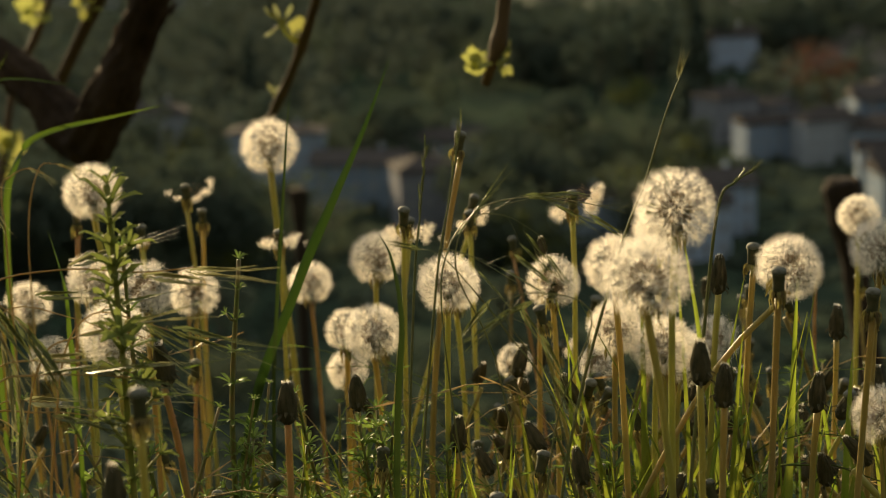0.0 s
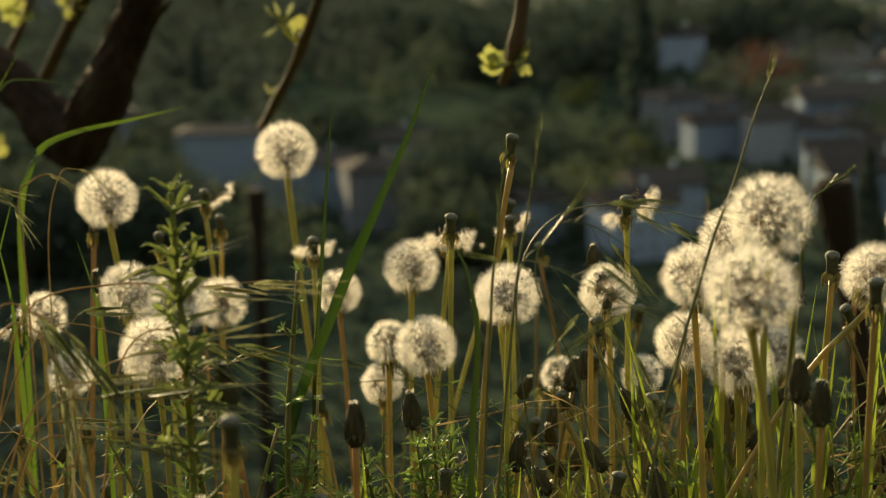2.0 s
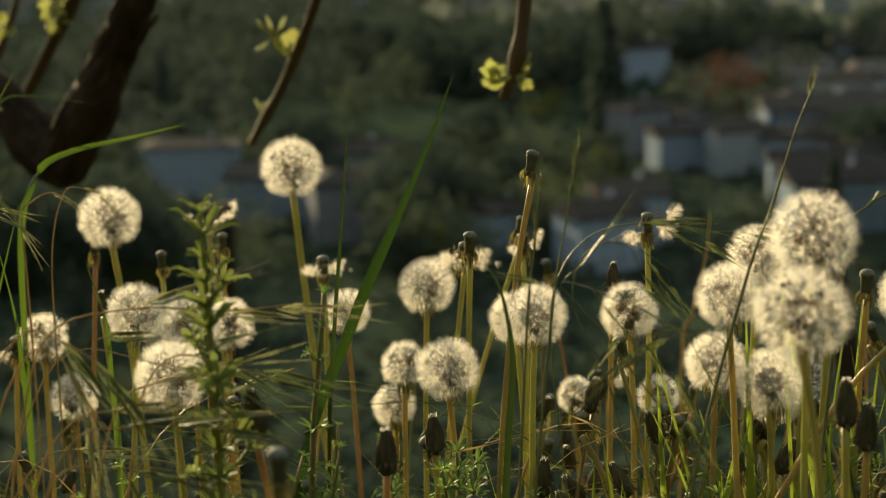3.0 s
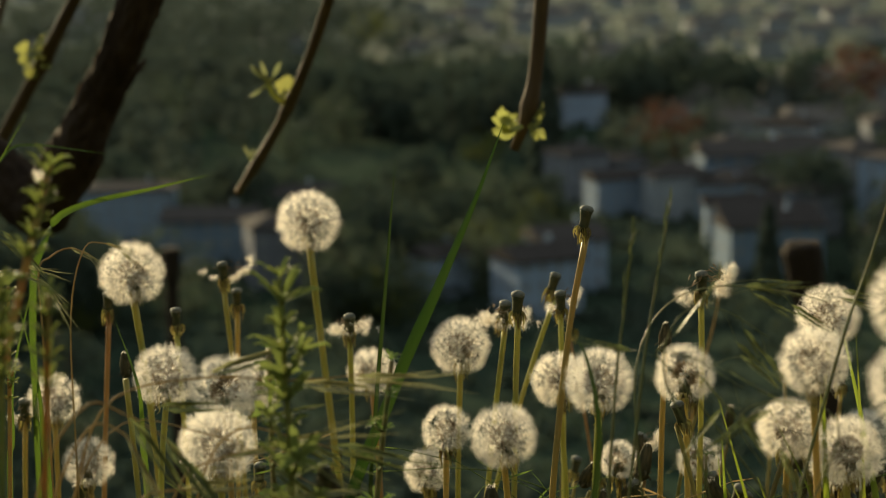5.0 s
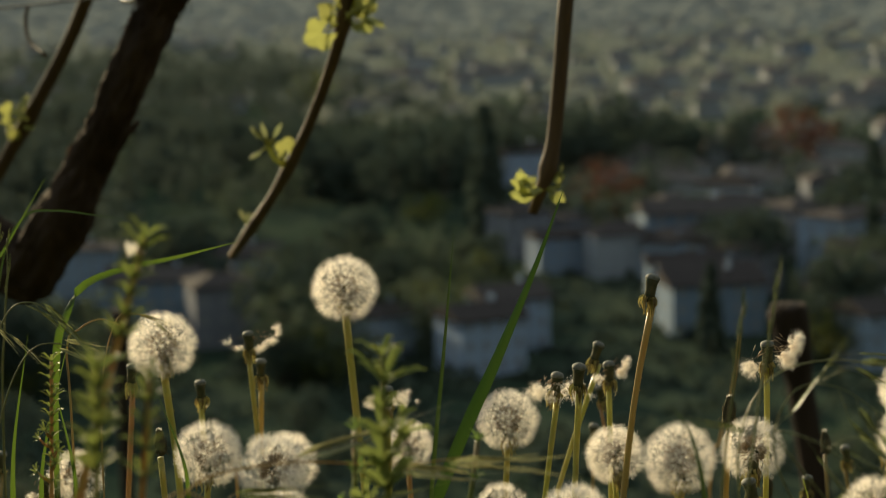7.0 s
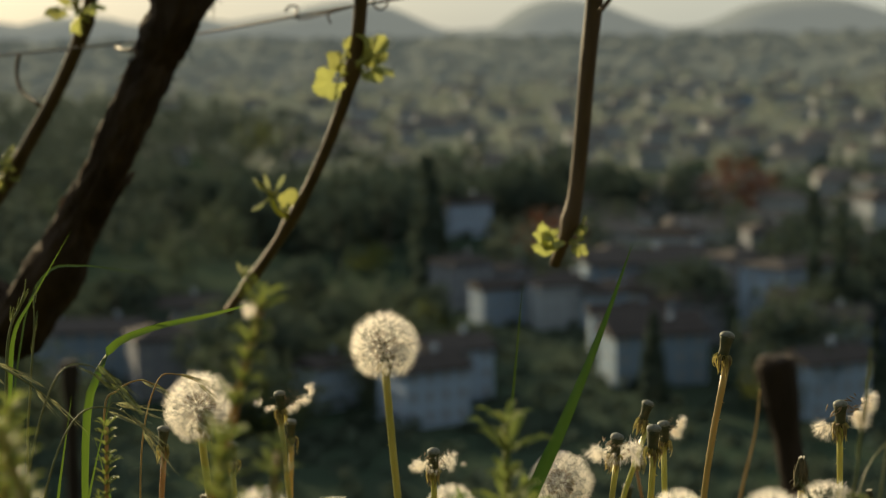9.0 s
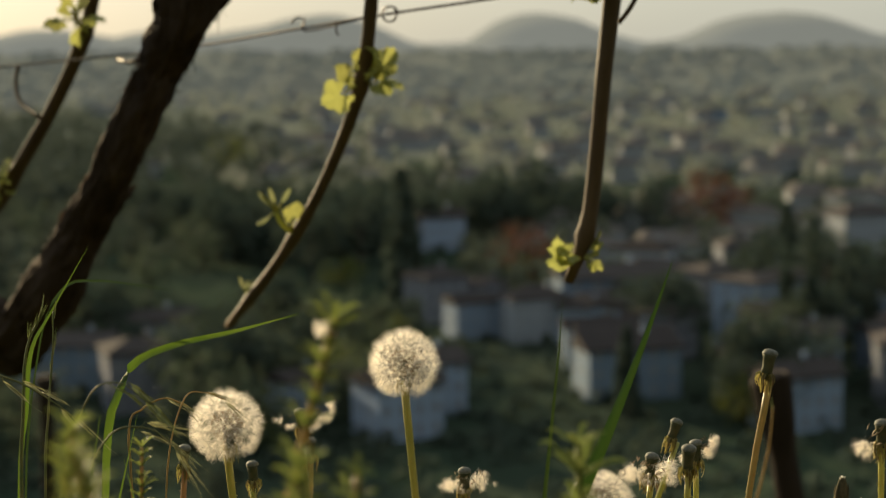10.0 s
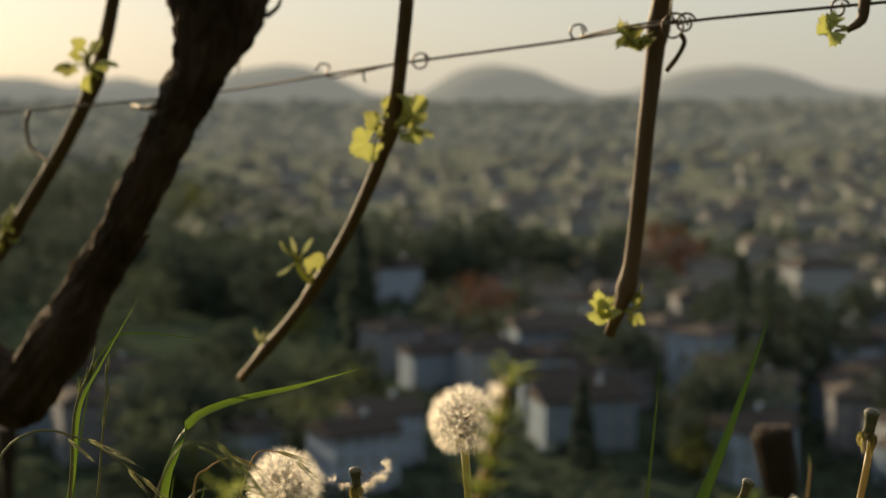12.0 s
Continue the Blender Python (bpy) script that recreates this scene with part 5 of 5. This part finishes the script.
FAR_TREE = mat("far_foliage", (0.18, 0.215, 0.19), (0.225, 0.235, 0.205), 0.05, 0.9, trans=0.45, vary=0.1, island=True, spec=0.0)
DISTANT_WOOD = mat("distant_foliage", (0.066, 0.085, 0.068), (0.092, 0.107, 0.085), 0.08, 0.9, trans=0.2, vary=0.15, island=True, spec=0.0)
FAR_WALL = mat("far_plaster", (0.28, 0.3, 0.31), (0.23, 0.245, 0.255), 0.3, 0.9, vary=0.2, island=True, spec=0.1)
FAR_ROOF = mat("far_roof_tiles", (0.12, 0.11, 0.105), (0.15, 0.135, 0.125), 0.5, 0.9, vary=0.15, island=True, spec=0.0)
FLOOR = -58.0


def house(w, d, h, rise, wall, floors, cols, hip=False):
    """A house at the origin: wall, tiled roof with eaves, chimney, and its windows."""
    thing = new("house")
    g = Geo()
    g.box((-w / 2, -d / 2, -4), (w / 2, d / 2, h))
    if not hip:
        i = len(g.v)
        g.v += [Vector((-w / 2, -d / 2, h)), Vector((-w / 2, d / 2, h)), Vector((-w / 2, 0, h + rise)), Vector((w / 2, -d / 2, h)), Vector((w / 2, d / 2, h)), Vector((w / 2, 0, h + rise))]
        g.f += [(i, i + 2, i + 1), (i + 3, i + 4, i + 5)]
    part("wall", g, wall, thing, smooth=False)
    r, e = Geo(), 0.6
    inset = d * 0.42 if hip else -e
    lowz = h - 0.2
    for k in (0.0, 0.25):
        r.v += [Vector((-w / 2 - e, -d / 2 - e, lowz + k)), Vector((w / 2 + e, -d / 2 - e, lowz + k)), Vector((w / 2 + e, d / 2 + e, lowz + k)), Vector((-w / 2 - e, d / 2 + e, lowz + k)), Vector((-w / 2 + inset, 0, h + rise + k)), Vector((w / 2 - inset, 0, h + rise + k))]
    r.f += [(6, 7, 11, 10), (8, 9, 10, 11), (7, 8, 11), (9, 6, 10), (0, 1, 7, 6), (1, 2, 8, 7), (2, 3, 9, 8), (3, 0, 6, 9), (5, 1, 0, 4), (4, 3, 2, 5)]
    part("roof", r, ROOF, thing, "brown tiled roof", smooth=False)
    c = Geo()
    c.box((w * 0.2, d * 0.1, h), (w * 0.2 + 0.8, d * 0.1 + 0.7, h + rise + 1.0))
    part("chimney", c, wall, thing, smooth=False)
    win = Geo()
    win.box((-0.5, -0.06, -0.75), (0.5, 0.04, 0.75))
    wm = win.mesh("window", PANE, False)
    for f in range(floors):
        for k in range(cols):
            x = -w / 2 + w * (k + 0.5) / cols
            part("window", wm, None, thing, at=pose(x, -d / 2, 1.7 + f * 3.0))
        for k in (0.3, 0.7):
            part("window", wm, None, thing, at=pose(-w / 2, -d / 2 + d * k, 1.7 + f * 3.0, 0, 0, -90))
    return thing


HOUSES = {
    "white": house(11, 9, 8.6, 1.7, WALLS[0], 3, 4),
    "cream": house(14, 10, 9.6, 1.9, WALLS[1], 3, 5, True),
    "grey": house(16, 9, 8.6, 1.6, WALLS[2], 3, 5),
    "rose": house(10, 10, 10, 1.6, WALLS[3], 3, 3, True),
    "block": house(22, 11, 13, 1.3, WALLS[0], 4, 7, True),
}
HOUSE_WORDS = {"white": "white two-storey house", "cream": "cream three-storey house", "grey": "long grey house", "rose": "rose plastered house", "block": "large pale apartment house"}
for k, (n, h) in enumerate(HOUSES.items()):
    tagged(h, HOUSE_WORDS[n] + " with a brown tiled roof in the valley", "house", "houses of the town")
    h.location = (-120 + 60 * k, 330 + 40 * (k % 2), FLOOR)
    h.rotation_euler[2] = radians(8 * k)


CLEAR = []  # bearings of houses that stand open to the bank


def far_house(w, d, h):
    """A house far out: wall, and a hipped roof with eaves."""
    thing, g, r = new("far_house"), Geo(), Geo()
    g.box((-w, -d, -3), (w, d, h))
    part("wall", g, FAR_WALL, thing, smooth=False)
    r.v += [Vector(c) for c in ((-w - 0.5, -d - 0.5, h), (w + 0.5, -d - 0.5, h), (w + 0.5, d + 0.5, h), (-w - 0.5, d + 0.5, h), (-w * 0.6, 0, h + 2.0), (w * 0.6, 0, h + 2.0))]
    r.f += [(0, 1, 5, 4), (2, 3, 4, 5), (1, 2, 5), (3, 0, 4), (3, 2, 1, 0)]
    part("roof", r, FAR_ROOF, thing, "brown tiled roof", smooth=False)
    return tagged(thing, "pale house with a brown roof among the trees far out", "house", "far houses of the plain")


FAR_HOUSES = [far_house(6, 4.5, 6.5), far_house(9, 5, 5.5), far_house(7.5, 5.5, 8)]
for k, h in enumerate(FAR_HOUSES):
    h.matrix_basis = pose(260 + 70 * k, 980 + 60 * k, FLOOR, 0, 0, 12 * k)


def put_house(kind, xy, turn=0, scale=1.0, clear=False):
    if clear:
        CLEAR.append((xy[0] / xy[1], 8.0 * scale / xy[1], xy[1]))
    ob = copy_thing(HOUSES[kind], pose(xy[0], xy[1], FLOOR, 0, 0, turn))
    ob.scale = (scale, scale, scale)
    return ob


def tree(kind, height, spread, seed, slim=False):
    """A tree at the origin: tapered trunk with limbs, and a crown of many small leaf clumps."""
    rng, thing, t, c = random.Random(seed), new("tree"), Geo(), Geo()
    t.tube([(0, 0, -1), (0.1, 0, height * 0.3), (0, 0.1, height * 0.8)], [height * 0.03, height * 0.022, height * 0.006], 7)
    lumps = []
    for k in range(5 if slim else 11):
        a, u = rng.uniform(0, 6.28), rng.uniform(0.3, 0.85)
        r = spread * (0.25 if slim else 0.62) * (1.1 - abs(u - 0.5)) * rng.uniform(0.5, 1)
        p = Vector((math.cos(a) * r, math.sin(a) * r, height * (u + 0.05)))
        t.tube([(0, 0, height * u * 0.7), (p.x * 0.5, p.y * 0.5, p.z * 0.9), p], [height * 0.01, height * 0.006, height * 0.002], 5)
        lumps.append((p, spread * rng.uniform(0.3, 0.5)))
    for k in range(520):
        if slim:
            u = rng.random()
            a, r = rng.uniform(0, 6.28), spread * 0.5 * (1 - u) ** 0.7 * rng.uniform(0.6, 1.05)
            p = Vector((math.cos(a) * r, math.sin(a) * r, height * (0.06 + 0.94 * u)))
        else:
            q, r = rng.choice(lumps)
            p = q + Vector((rng.gauss(0, 1), rng.gauss(0, 1), rng.gauss(0, 0.8))).normalized() * r * rng.uniform(0.6, 1.08)
        s = rng.uniform(0.3, 0.75) * (height / 11)
        n = Vector((rng.gauss(0, 1), rng.gauss(0, 1), rng.gauss(0.5, 1))).normalized()
        x = n.orthogonal().normalized()
        y = n.cross(x)
        i = len(c.v)
        c.v += [p - x * s, p - y * s * 0.6 + n * 0.1 * s, p + x * s, p + y * s * 0.7 - n * 0.15 * s, p + n * 0.3 * s]
        c.f += [(i, i + 1, i + 4), (i + 1, i + 2, i + 4), (i + 2, i + 3, i + 4), (i + 3, i, i + 4)]
    part("trunk", t, TRUNK, thing)
    part("crown", c, CROWNS[kind], thing, smooth=False)
    return thing


TREES = {
    "dark": tree("dark", 14, 9, 1),
    "conifer": tree("dark", 19, 6, 2, True),
    "green": tree("green", 11, 9, 3),
    "yellow": tree("yellow", 8, 6.5, 4),
    "red": tree("red", 13, 11, 5),
}
TREE_WORDS = {"dark": "dark broad tree among the houses", "conifer": "tall slim dark conifer among the houses", "green": "spring-green tree in the valley", "yellow": "small yellow-green tree among the houses", "red": "broad copper-red tree among the houses"}
for k, (n, h) in enumerate(TREES.items()):
    tagged(h, TREE_WORDS[n], "tree", "trees of the valley")
    h.location = (-90 + 45 * k, 420, FLOOR)


def put_tree(kind, xy, scale=1.0, turn=0):
    ob = copy_thing(TREES[kind], pose(xy[0], xy[1], FLOOR, 0, 0, turn))
    ob.scale = (scale, scale, scale)
    return ob


put_house("white", (36.33, 261.5), 20, clear=True)
put_house("block", (-30.72, 332.1), -5, 0.8, clear=True)
put_house("rose", (-2.712, 289.9), 10, clear=True)
put_house("grey", (-14.02, 306.7), -10, clear=True)
put_house("white", (43.04, 277.4), 12, clear=True)
put_house("cream", (75.78, 343.2), 7, 0.9, clear=True)
put_house("grey", (93.84, 354.2), 0, 1.3)
put_house("cream", (109.1, 375.4), -12, 1.0)
put_house("rose", (97.1, 386.4), 14, 0.9)
put_house("grey", (66.0, 350), 12, 0.85, clear=True)
put_house("white", (82.6, 502.0), 8, 1.15, clear=True)
put_house("cream", (195.5, 465.3), 7, 1.2, clear=True)
put_house("rose", (119.4, 365), 20, clear=True)
put_house("grey", (78.22, 284.2), 4, clear=True)
put_house("grey", (80.68, 294.5), -12, clear=True)
put_house("white", (22.88, 275.4), 30, 0.8, clear=True)
put_house("cream", (383.5, 940.7), 0, 0.9)
put_house("grey", (432.1, 1309), 0, 0.9)
put_tree("red", (169.1, 517.3), 1.35)
put_tree("yellow", (87.22, 416.9), 1.0)
put_tree("yellow", (36.42, 820.1), 2.2)
put_tree("conifer", (54.59, 377.5), 1.5)
put_tree("conifer", (57.49, 403.7), 1.6)
put_tree("conifer", (72.29, 262.7), 0.8)
put_tree("dark", (129.8, 326), 1.5)
put_tree("dark", (140, 330.8), 1.3)
put_tree("dark", (55.66, 468), 1.4)
put_tree("dark", (46.28, 496), 1.4)
put_tree("dark", (30.55, 472.9), 1.3)
put_tree("dark", (118.4, 543.9), 1.6)
put_tree("dark", (98.39, 515.1), 1.4)
put_tree("dark", (128, 509.3), 1.2)


def spread_town():
    """Houses and trees over the valley floor; those far out are joined."""
    rng, far_crowns, dark_crowns, far_walls, far_roofs, lone = random.Random(12), Geo(), Geo(), Geo(), Geo(), 0
    for k in range(3300):
        y = 255 * (1.0 + rng.random() ** 1.7 * 11)
        x = rng.uniform(-0.3, 0.52) * y
        if -0.05 < x / y < 0.14 and 345 < y < 475:  # the open field
            continue
        is_house = rng.random() < ((0.3 if y < 430 else 0.44) if x > 0.06 * y else 0.16) and not (x < 0.185 * y and y < 520) and not (x < 0.21 * y and 390 < y < 690)
        if y < 620 and any(abs(x / y - b) < w and y < d + 14 for b, w, d in CLEAR):
            continue
        if is_house and y > 700 and rng.random() < 0.4:
            continue
        if y < 430 and is_house:
            put_house(rng.choice(("white", "cream", "grey", "rose", "grey")), (x, y), rng.uniform(-40, 40), rng.uniform(0.75, 1.05))
        elif y < 350 and not is_house and x > 0.18 * y and rng.random() < 0.5:
            continue
        elif y < 350 and not is_house:
            put_tree(rng.choice(("dark", "dark", "green", "dark", "green", "yellow")), (x, y), rng.uniform(0.6, 1.15), rng.uniform(0, 360))
        elif is_house and lone < 280 and y < 1150:
            copy_thing(rng.choice(FAR_HOUSES), pose(x, y, FLOOR, 0, 0, rng.uniform(-30, 20)))
            lone += 1
        elif is_house:
            w, d, h, a = rng.uniform(5, 11), rng.uniform(4, 6), rng.uniform(3.5, 6.5), rng.uniform(-0.5, 0.3)
            i, m = len(far_walls.v), Matrix.Translation((x, y, FLOOR)) @ Matrix.Rotation(a, 4, "Z")
            far_walls.box((-w, -d, -3), (w, d, h))
            far_walls.v[i:] = [m @ v for v in far_walls.v[i:]]
            i = len(far_roofs.v)
            far_roofs.v += [m @ Vector(c) for c in ((-w - 0.5, -d - 0.5, h), (w + 0.5, -d - 0.5, h), (w + 0.5, d + 0.5, h), (-w - 0.5, d + 0.5, h), (-w * 0.6, 0, h + 2.4), (w * 0.6, 0, h + 2.4))]
            far_roofs.f += [(i, i + 1, i + 5, i + 4), (i + 2, i + 3, i + 4, i + 5), (i + 1, i + 2, i + 5), (i + 3, i, i + 4), (i + 3, i + 2, i + 1, i)]
        else:
            h, w = rng.uniform(6, 14), rng.uniform(3, 6)
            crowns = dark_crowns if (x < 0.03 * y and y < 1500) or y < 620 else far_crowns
            for _ in range(46):
                o = Vector((rng.gauss(0, 1), rng.gauss(0, 1), rng.gauss(0, 1))).normalized() * rng.uniform(0.75, 1.05)
                p = Vector((x + o.x * w, y + o.y * w, FLOOR + h * (0.55 + 0.45 * o.z)))
                q = Vector((rng.gauss(0, 1), rng.gauss(0, 1), rng.gauss(0.4, 1))).normalized()
                u = q.orthogonal().normalized() * rng.uniform(0.7, 1.5)
                v = q.cross(u)
                i = len(crowns.v)
                crowns.v += [p - u, p - v * 0.7 + q * 0.2, p + u, p + v * 0.7 - q * 0.2]
                crowns.f += [(i, i + 1, i + 2), (i, i + 2, i + 3)]
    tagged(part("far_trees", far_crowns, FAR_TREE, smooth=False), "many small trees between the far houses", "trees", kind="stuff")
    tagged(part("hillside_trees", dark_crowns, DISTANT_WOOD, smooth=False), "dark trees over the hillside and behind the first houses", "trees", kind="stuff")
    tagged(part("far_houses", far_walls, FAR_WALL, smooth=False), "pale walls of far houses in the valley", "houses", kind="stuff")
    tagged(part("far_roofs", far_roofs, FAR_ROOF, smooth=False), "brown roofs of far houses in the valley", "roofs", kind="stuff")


spread_town()


def grove(cx, cy, w, d, kinds, count, scale, seed):
    """A close stand of trees round a place on the valley floor."""
    rng = random.Random(seed)
    for _ in range(count):
        kind, x, y, size, turn = rng.choice(kinds), cx + rng.gauss(0, w), cy + rng.gauss(0, d), rng.uniform(0.75, 1.15) * scale, rng.uniform(0, 360)
        if not any(abs(x / y - b) < 1.4 * k and y < far for b, k, far in CLEAR):
            put_tree(kind, (x, y), size, turn)


def lower_town():
    """The nearest streets: closely set houses and gardens below the bank."""
    rng = random.Random(88)
    for k in range(48):
        y = rng.uniform(235, 360)
        x = rng.uniform(-0.28, 0.5) * y
        if any(abs(x / y - b) < w * 1.4 and y < d + 10 for b, w, d in CLEAR) or x < 0.185 * y:
            continue
        put_house(rng.choice(("grey", "rose", "white", "cream", "grey")), (x, y), rng.choice((0, 90)) + rng.uniform(-20, 20), rng.uniform(0.55, 0.8))


lower_town()
grove(*(24.3, 529.4), 26, 30, ("dark", "dark", "green"), 26, 1.15, 3)
grove(*(54.87, 487.5), 22, 24, ("dark", "dark", "dark", "green"), 22, 1.2, 4)
grove(*(108.3, 513.2), 24, 26, ("dark", "dark", "green"), 18, 1.2, 5)
grove(*(149, 367.7), 14, 14, ("dark", "dark", "conifer"), 12, 1.1, 6)
grove(*(124, 304), 8, 8, ("dark", "dark", "conifer"), 12, 0.95, 8)


def distant_woods():
    """Woods beyond the near groves, their crowns joined: place, spread, trees, size."""
    rng, g = random.Random(21), Geo()
    for cx, cy, w, d, count, size in ((97, 566, 26, 30, 22, 14), (92, 651, 34, 40, 24, 14), (-16, 627, 24, 26, 18, 13), (-45, 640, 40, 60, 46, 15), (-10, 760, 50, 70, 46, 16), (-70, 900, 60, 80, 46, 17), (-100, 1120, 60, 90, 44, 18), (10, 960, 40, 60, 26, 16), (-40, 520, 30, 40, 30, 14)):
        for _ in range(count):
            x, y = cx + rng.gauss(0, w), cy + rng.gauss(0, d)
            h = size * rng.uniform(0.7, 1.2)
            for _ in range(110):
                o = Vector((rng.gauss(0, 1), rng.gauss(0, 1), rng.gauss(0, 1))).normalized() * rng.uniform(0.6, 1.05)
                p = Vector((x + o.x * h * 0.36, y + o.y * h * 0.36, FLOOR + h * (0.56 + 0.44 * o.z)))
                q = Vector((rng.gauss(0, 1), rng.gauss(0, 1), rng.gauss(0.4, 1))).normalized()
                u = q.orthogonal().normalized() * rng.uniform(0.6, 1.3)
                v = q.cross(u)
                i = len(g.v)
                g.v += [p - u, p - v * 0.7 + q * 0.2, p + u, p + v * 0.7 - q * 0.2]
                g.f += [(i, i + 1, i + 2), (i, i + 2, i + 3)]
    return tagged(part("distant_woods", g, DISTANT_WOOD, smooth=False), "grey-green woods beyond the first houses", "woods", kind="stuff")


distant_woods()


def shrubs():
    """Low bushes and garden hedges that cover the valley floor between the houses."""
    rng, g = random.Random(66), Geo()
    for _ in range(2600):
        y = 118 + 380 * rng.random() ** 1.2
        x = rng.uniform(-0.32, 0.54) * y
        if -0.05 < x / y < 0.14 and 345 < y < 475:
            continue
        h, w = rng.uniform(0.8, 2.6), rng.uniform(1.0, 2.8)
        z = ground_z(x, y)
        for _ in range(14):
            o = Vector((rng.gauss(0, 1), rng.gauss(0, 1), abs(rng.gauss(0, 1)))).normalized()
            p = Vector((x + o.x * w, y + o.y * w, z + o.z * h))
            q = (o + Vector((rng.gauss(0, 0.5), rng.gauss(0, 0.5), rng.gauss(0, 0.5)))).normalized()
            u = q.orthogonal().normalized() * rng.uniform(0.5, 1.0)
            v = q.cross(u)
            i = len(g.v)
            g.v += [p - u, p - v * 0.8 + q * 0.15, p + u, p + v * 0.8 - q * 0.15]
            g.f += [(i, i + 1, i + 2), (i, i + 2, i + 3)]
    return tagged(part("shrubs", g, CROWNS["dark"], smooth=False), "low dark bushes and hedges between the houses", "shrubs", kind="stuff")


shrubs()


def slope_trees():
    """Trees at the foot of the hillside, below the bank."""
    rng = random.Random(77)
    for k in range(45):
        y = rng.uniform(130, 250)
        x = rng.uniform(-0.3, 0.5) * y
        if any(abs(x / y - b) < w * 1.3 for b, w, d in CLEAR) or (x > 0.15 * y and rng.random() < 0.6):
            continue
        put_tree(rng.choice(("dark", "green", "dark", "green")), (x, y), rng.uniform(0.4, 0.7), rng.uniform(0, 360))


slope_trees()


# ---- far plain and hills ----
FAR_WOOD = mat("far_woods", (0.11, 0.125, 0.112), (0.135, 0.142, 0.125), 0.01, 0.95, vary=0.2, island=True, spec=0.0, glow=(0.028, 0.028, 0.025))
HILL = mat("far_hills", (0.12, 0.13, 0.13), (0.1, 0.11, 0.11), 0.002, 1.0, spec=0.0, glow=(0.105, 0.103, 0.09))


def far_woods():
    rng, g = random.Random(31), Geo()
    for _ in range(2200):
        y = 1700 + 1350 * rng.random()
        x = rng.uniform(-0.5, 0.5) * y
        s = rng.uniform(7, 20)
        g.dome((x, y, FLOOR + 46 * min(1, max(0, (y - 2000) / 1000))), (s, s * rng.uniform(0.3, 0.55)), rings=3, sides=6, lo=0, hi=88, rough=0.25, rng=rng)
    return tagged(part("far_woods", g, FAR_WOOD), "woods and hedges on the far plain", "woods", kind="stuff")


far_woods()


def hills(name, y, profile, label, depth, material):
    """A range of hills; profile: pairs of sideways place and height."""
    g = Geo()
    px, pz = [p[0] for p in profile], [p[1] for p in profile]
    n = 160
    for i in range(n + 1):
        x = px[0] + (px[-1] - px[0]) * i / n
        z = float(np.interp(x, px, pz)) + 3.0 * noise.noise((x * 0.02, 0, 5))
        for k, u in enumerate((0.0, 0.35, 0.7, 1.0, 0.5)):
            g.v.append(Vector((x, y + depth * (k - 3) / 3, FLOOR + (z - FLOOR) * u + 4 * noise.noise((x * 0.01, k * 3.1, 1)) * (0 < u < 1))))
    for i in range(n):
        for k in range(4):
            a = i * 5 + k
            g.f.append((a, a + 5, a + 6, a + 1))
    return tagged(part(name, g, material), label, "hills", kind="structure")


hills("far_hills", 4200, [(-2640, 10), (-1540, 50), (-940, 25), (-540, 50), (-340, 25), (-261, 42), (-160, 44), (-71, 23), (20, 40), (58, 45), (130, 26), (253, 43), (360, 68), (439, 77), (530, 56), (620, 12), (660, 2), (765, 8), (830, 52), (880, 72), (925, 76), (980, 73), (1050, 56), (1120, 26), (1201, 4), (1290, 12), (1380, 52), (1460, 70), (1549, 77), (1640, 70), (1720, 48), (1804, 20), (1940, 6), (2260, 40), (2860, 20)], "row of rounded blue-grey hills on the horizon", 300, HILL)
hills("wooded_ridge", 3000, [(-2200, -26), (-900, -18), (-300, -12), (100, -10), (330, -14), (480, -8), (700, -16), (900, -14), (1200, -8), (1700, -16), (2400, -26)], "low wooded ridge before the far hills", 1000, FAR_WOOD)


def sway(thing, beats):
    """Rocks a plant on its foot; beats: pairs of seconds and degrees to the right."""
    x, y, z = thing.location
    walk(thing, [(t, pose(x, y, z, 0, a, 0)) for t, a in beats])


def motions():
    """A faint breeze rocks the tallest clocks."""
    sway(PLANTS[0], [(0, 0.55), (0.5, 0.14), (1, 0.27), (1.5, -0.15), (2, -0.13), (2.5, 0), (3, -0.08), (4, 0.1), (5, -0.43), (5.5, 0.37), (6, -0.42), (6.5, 0.13), (7, 0), (8, 0.1), (9, 0.2), (9.5, -0.16), (10, -0.09), (10.5, 0.24), (11, 0.09), (12, -0.13)])
    sway(PLANTS[1], [(0, 0.49), (0.5, 0.45), (1, -0.16), (1.5, 0), (2, -0.03), (3, -0.18), (4, 0), (5, 0.1), (6, 0.02), (7, 0.08), (9, 0), (10, 0.12), (11, -0.05), (11.5, 0.1), (12, -0.3)])
    sway(PLANTS[2], [(0, 0.24), (0.5, -0.08), (1, 0.14), (2, 0.02), (2.5, -0.48), (3, 0.28), (4, 0.05), (5, -0.02), (5.5, -0.35), (6, 0.39), (6.5, -0.07), (7, -0.09), (9, -0.32), (9.5, 0.44), (12, 0)])
    sway(PLANTS[6], [(0, 0.09), (1.5, 0), (2.5, 0.11), (5, 0.03), (7, 0), (9, 0.4), (9.5, 0.13), (10, -0.1), (10.5, -0.25), (11.5, -0.23), (12, -0.1)])
    sway(PLANTS[7], [(0, -0.39), (0.5, -0.07), (2, 0.04), (2.5, 0.17), (5, -0.05), (6, -0.14), (9, -0.21), (9.5, 0.03), (12, 0)])
    sway(PLANTS[8], [(0, -0.55), (0.5, -0.04), (1.5, 0.12), (3, -0.07), (5, -0.05), (6, 0.08), (7, 0), (9, 0.1), (12, 0)])


motions()
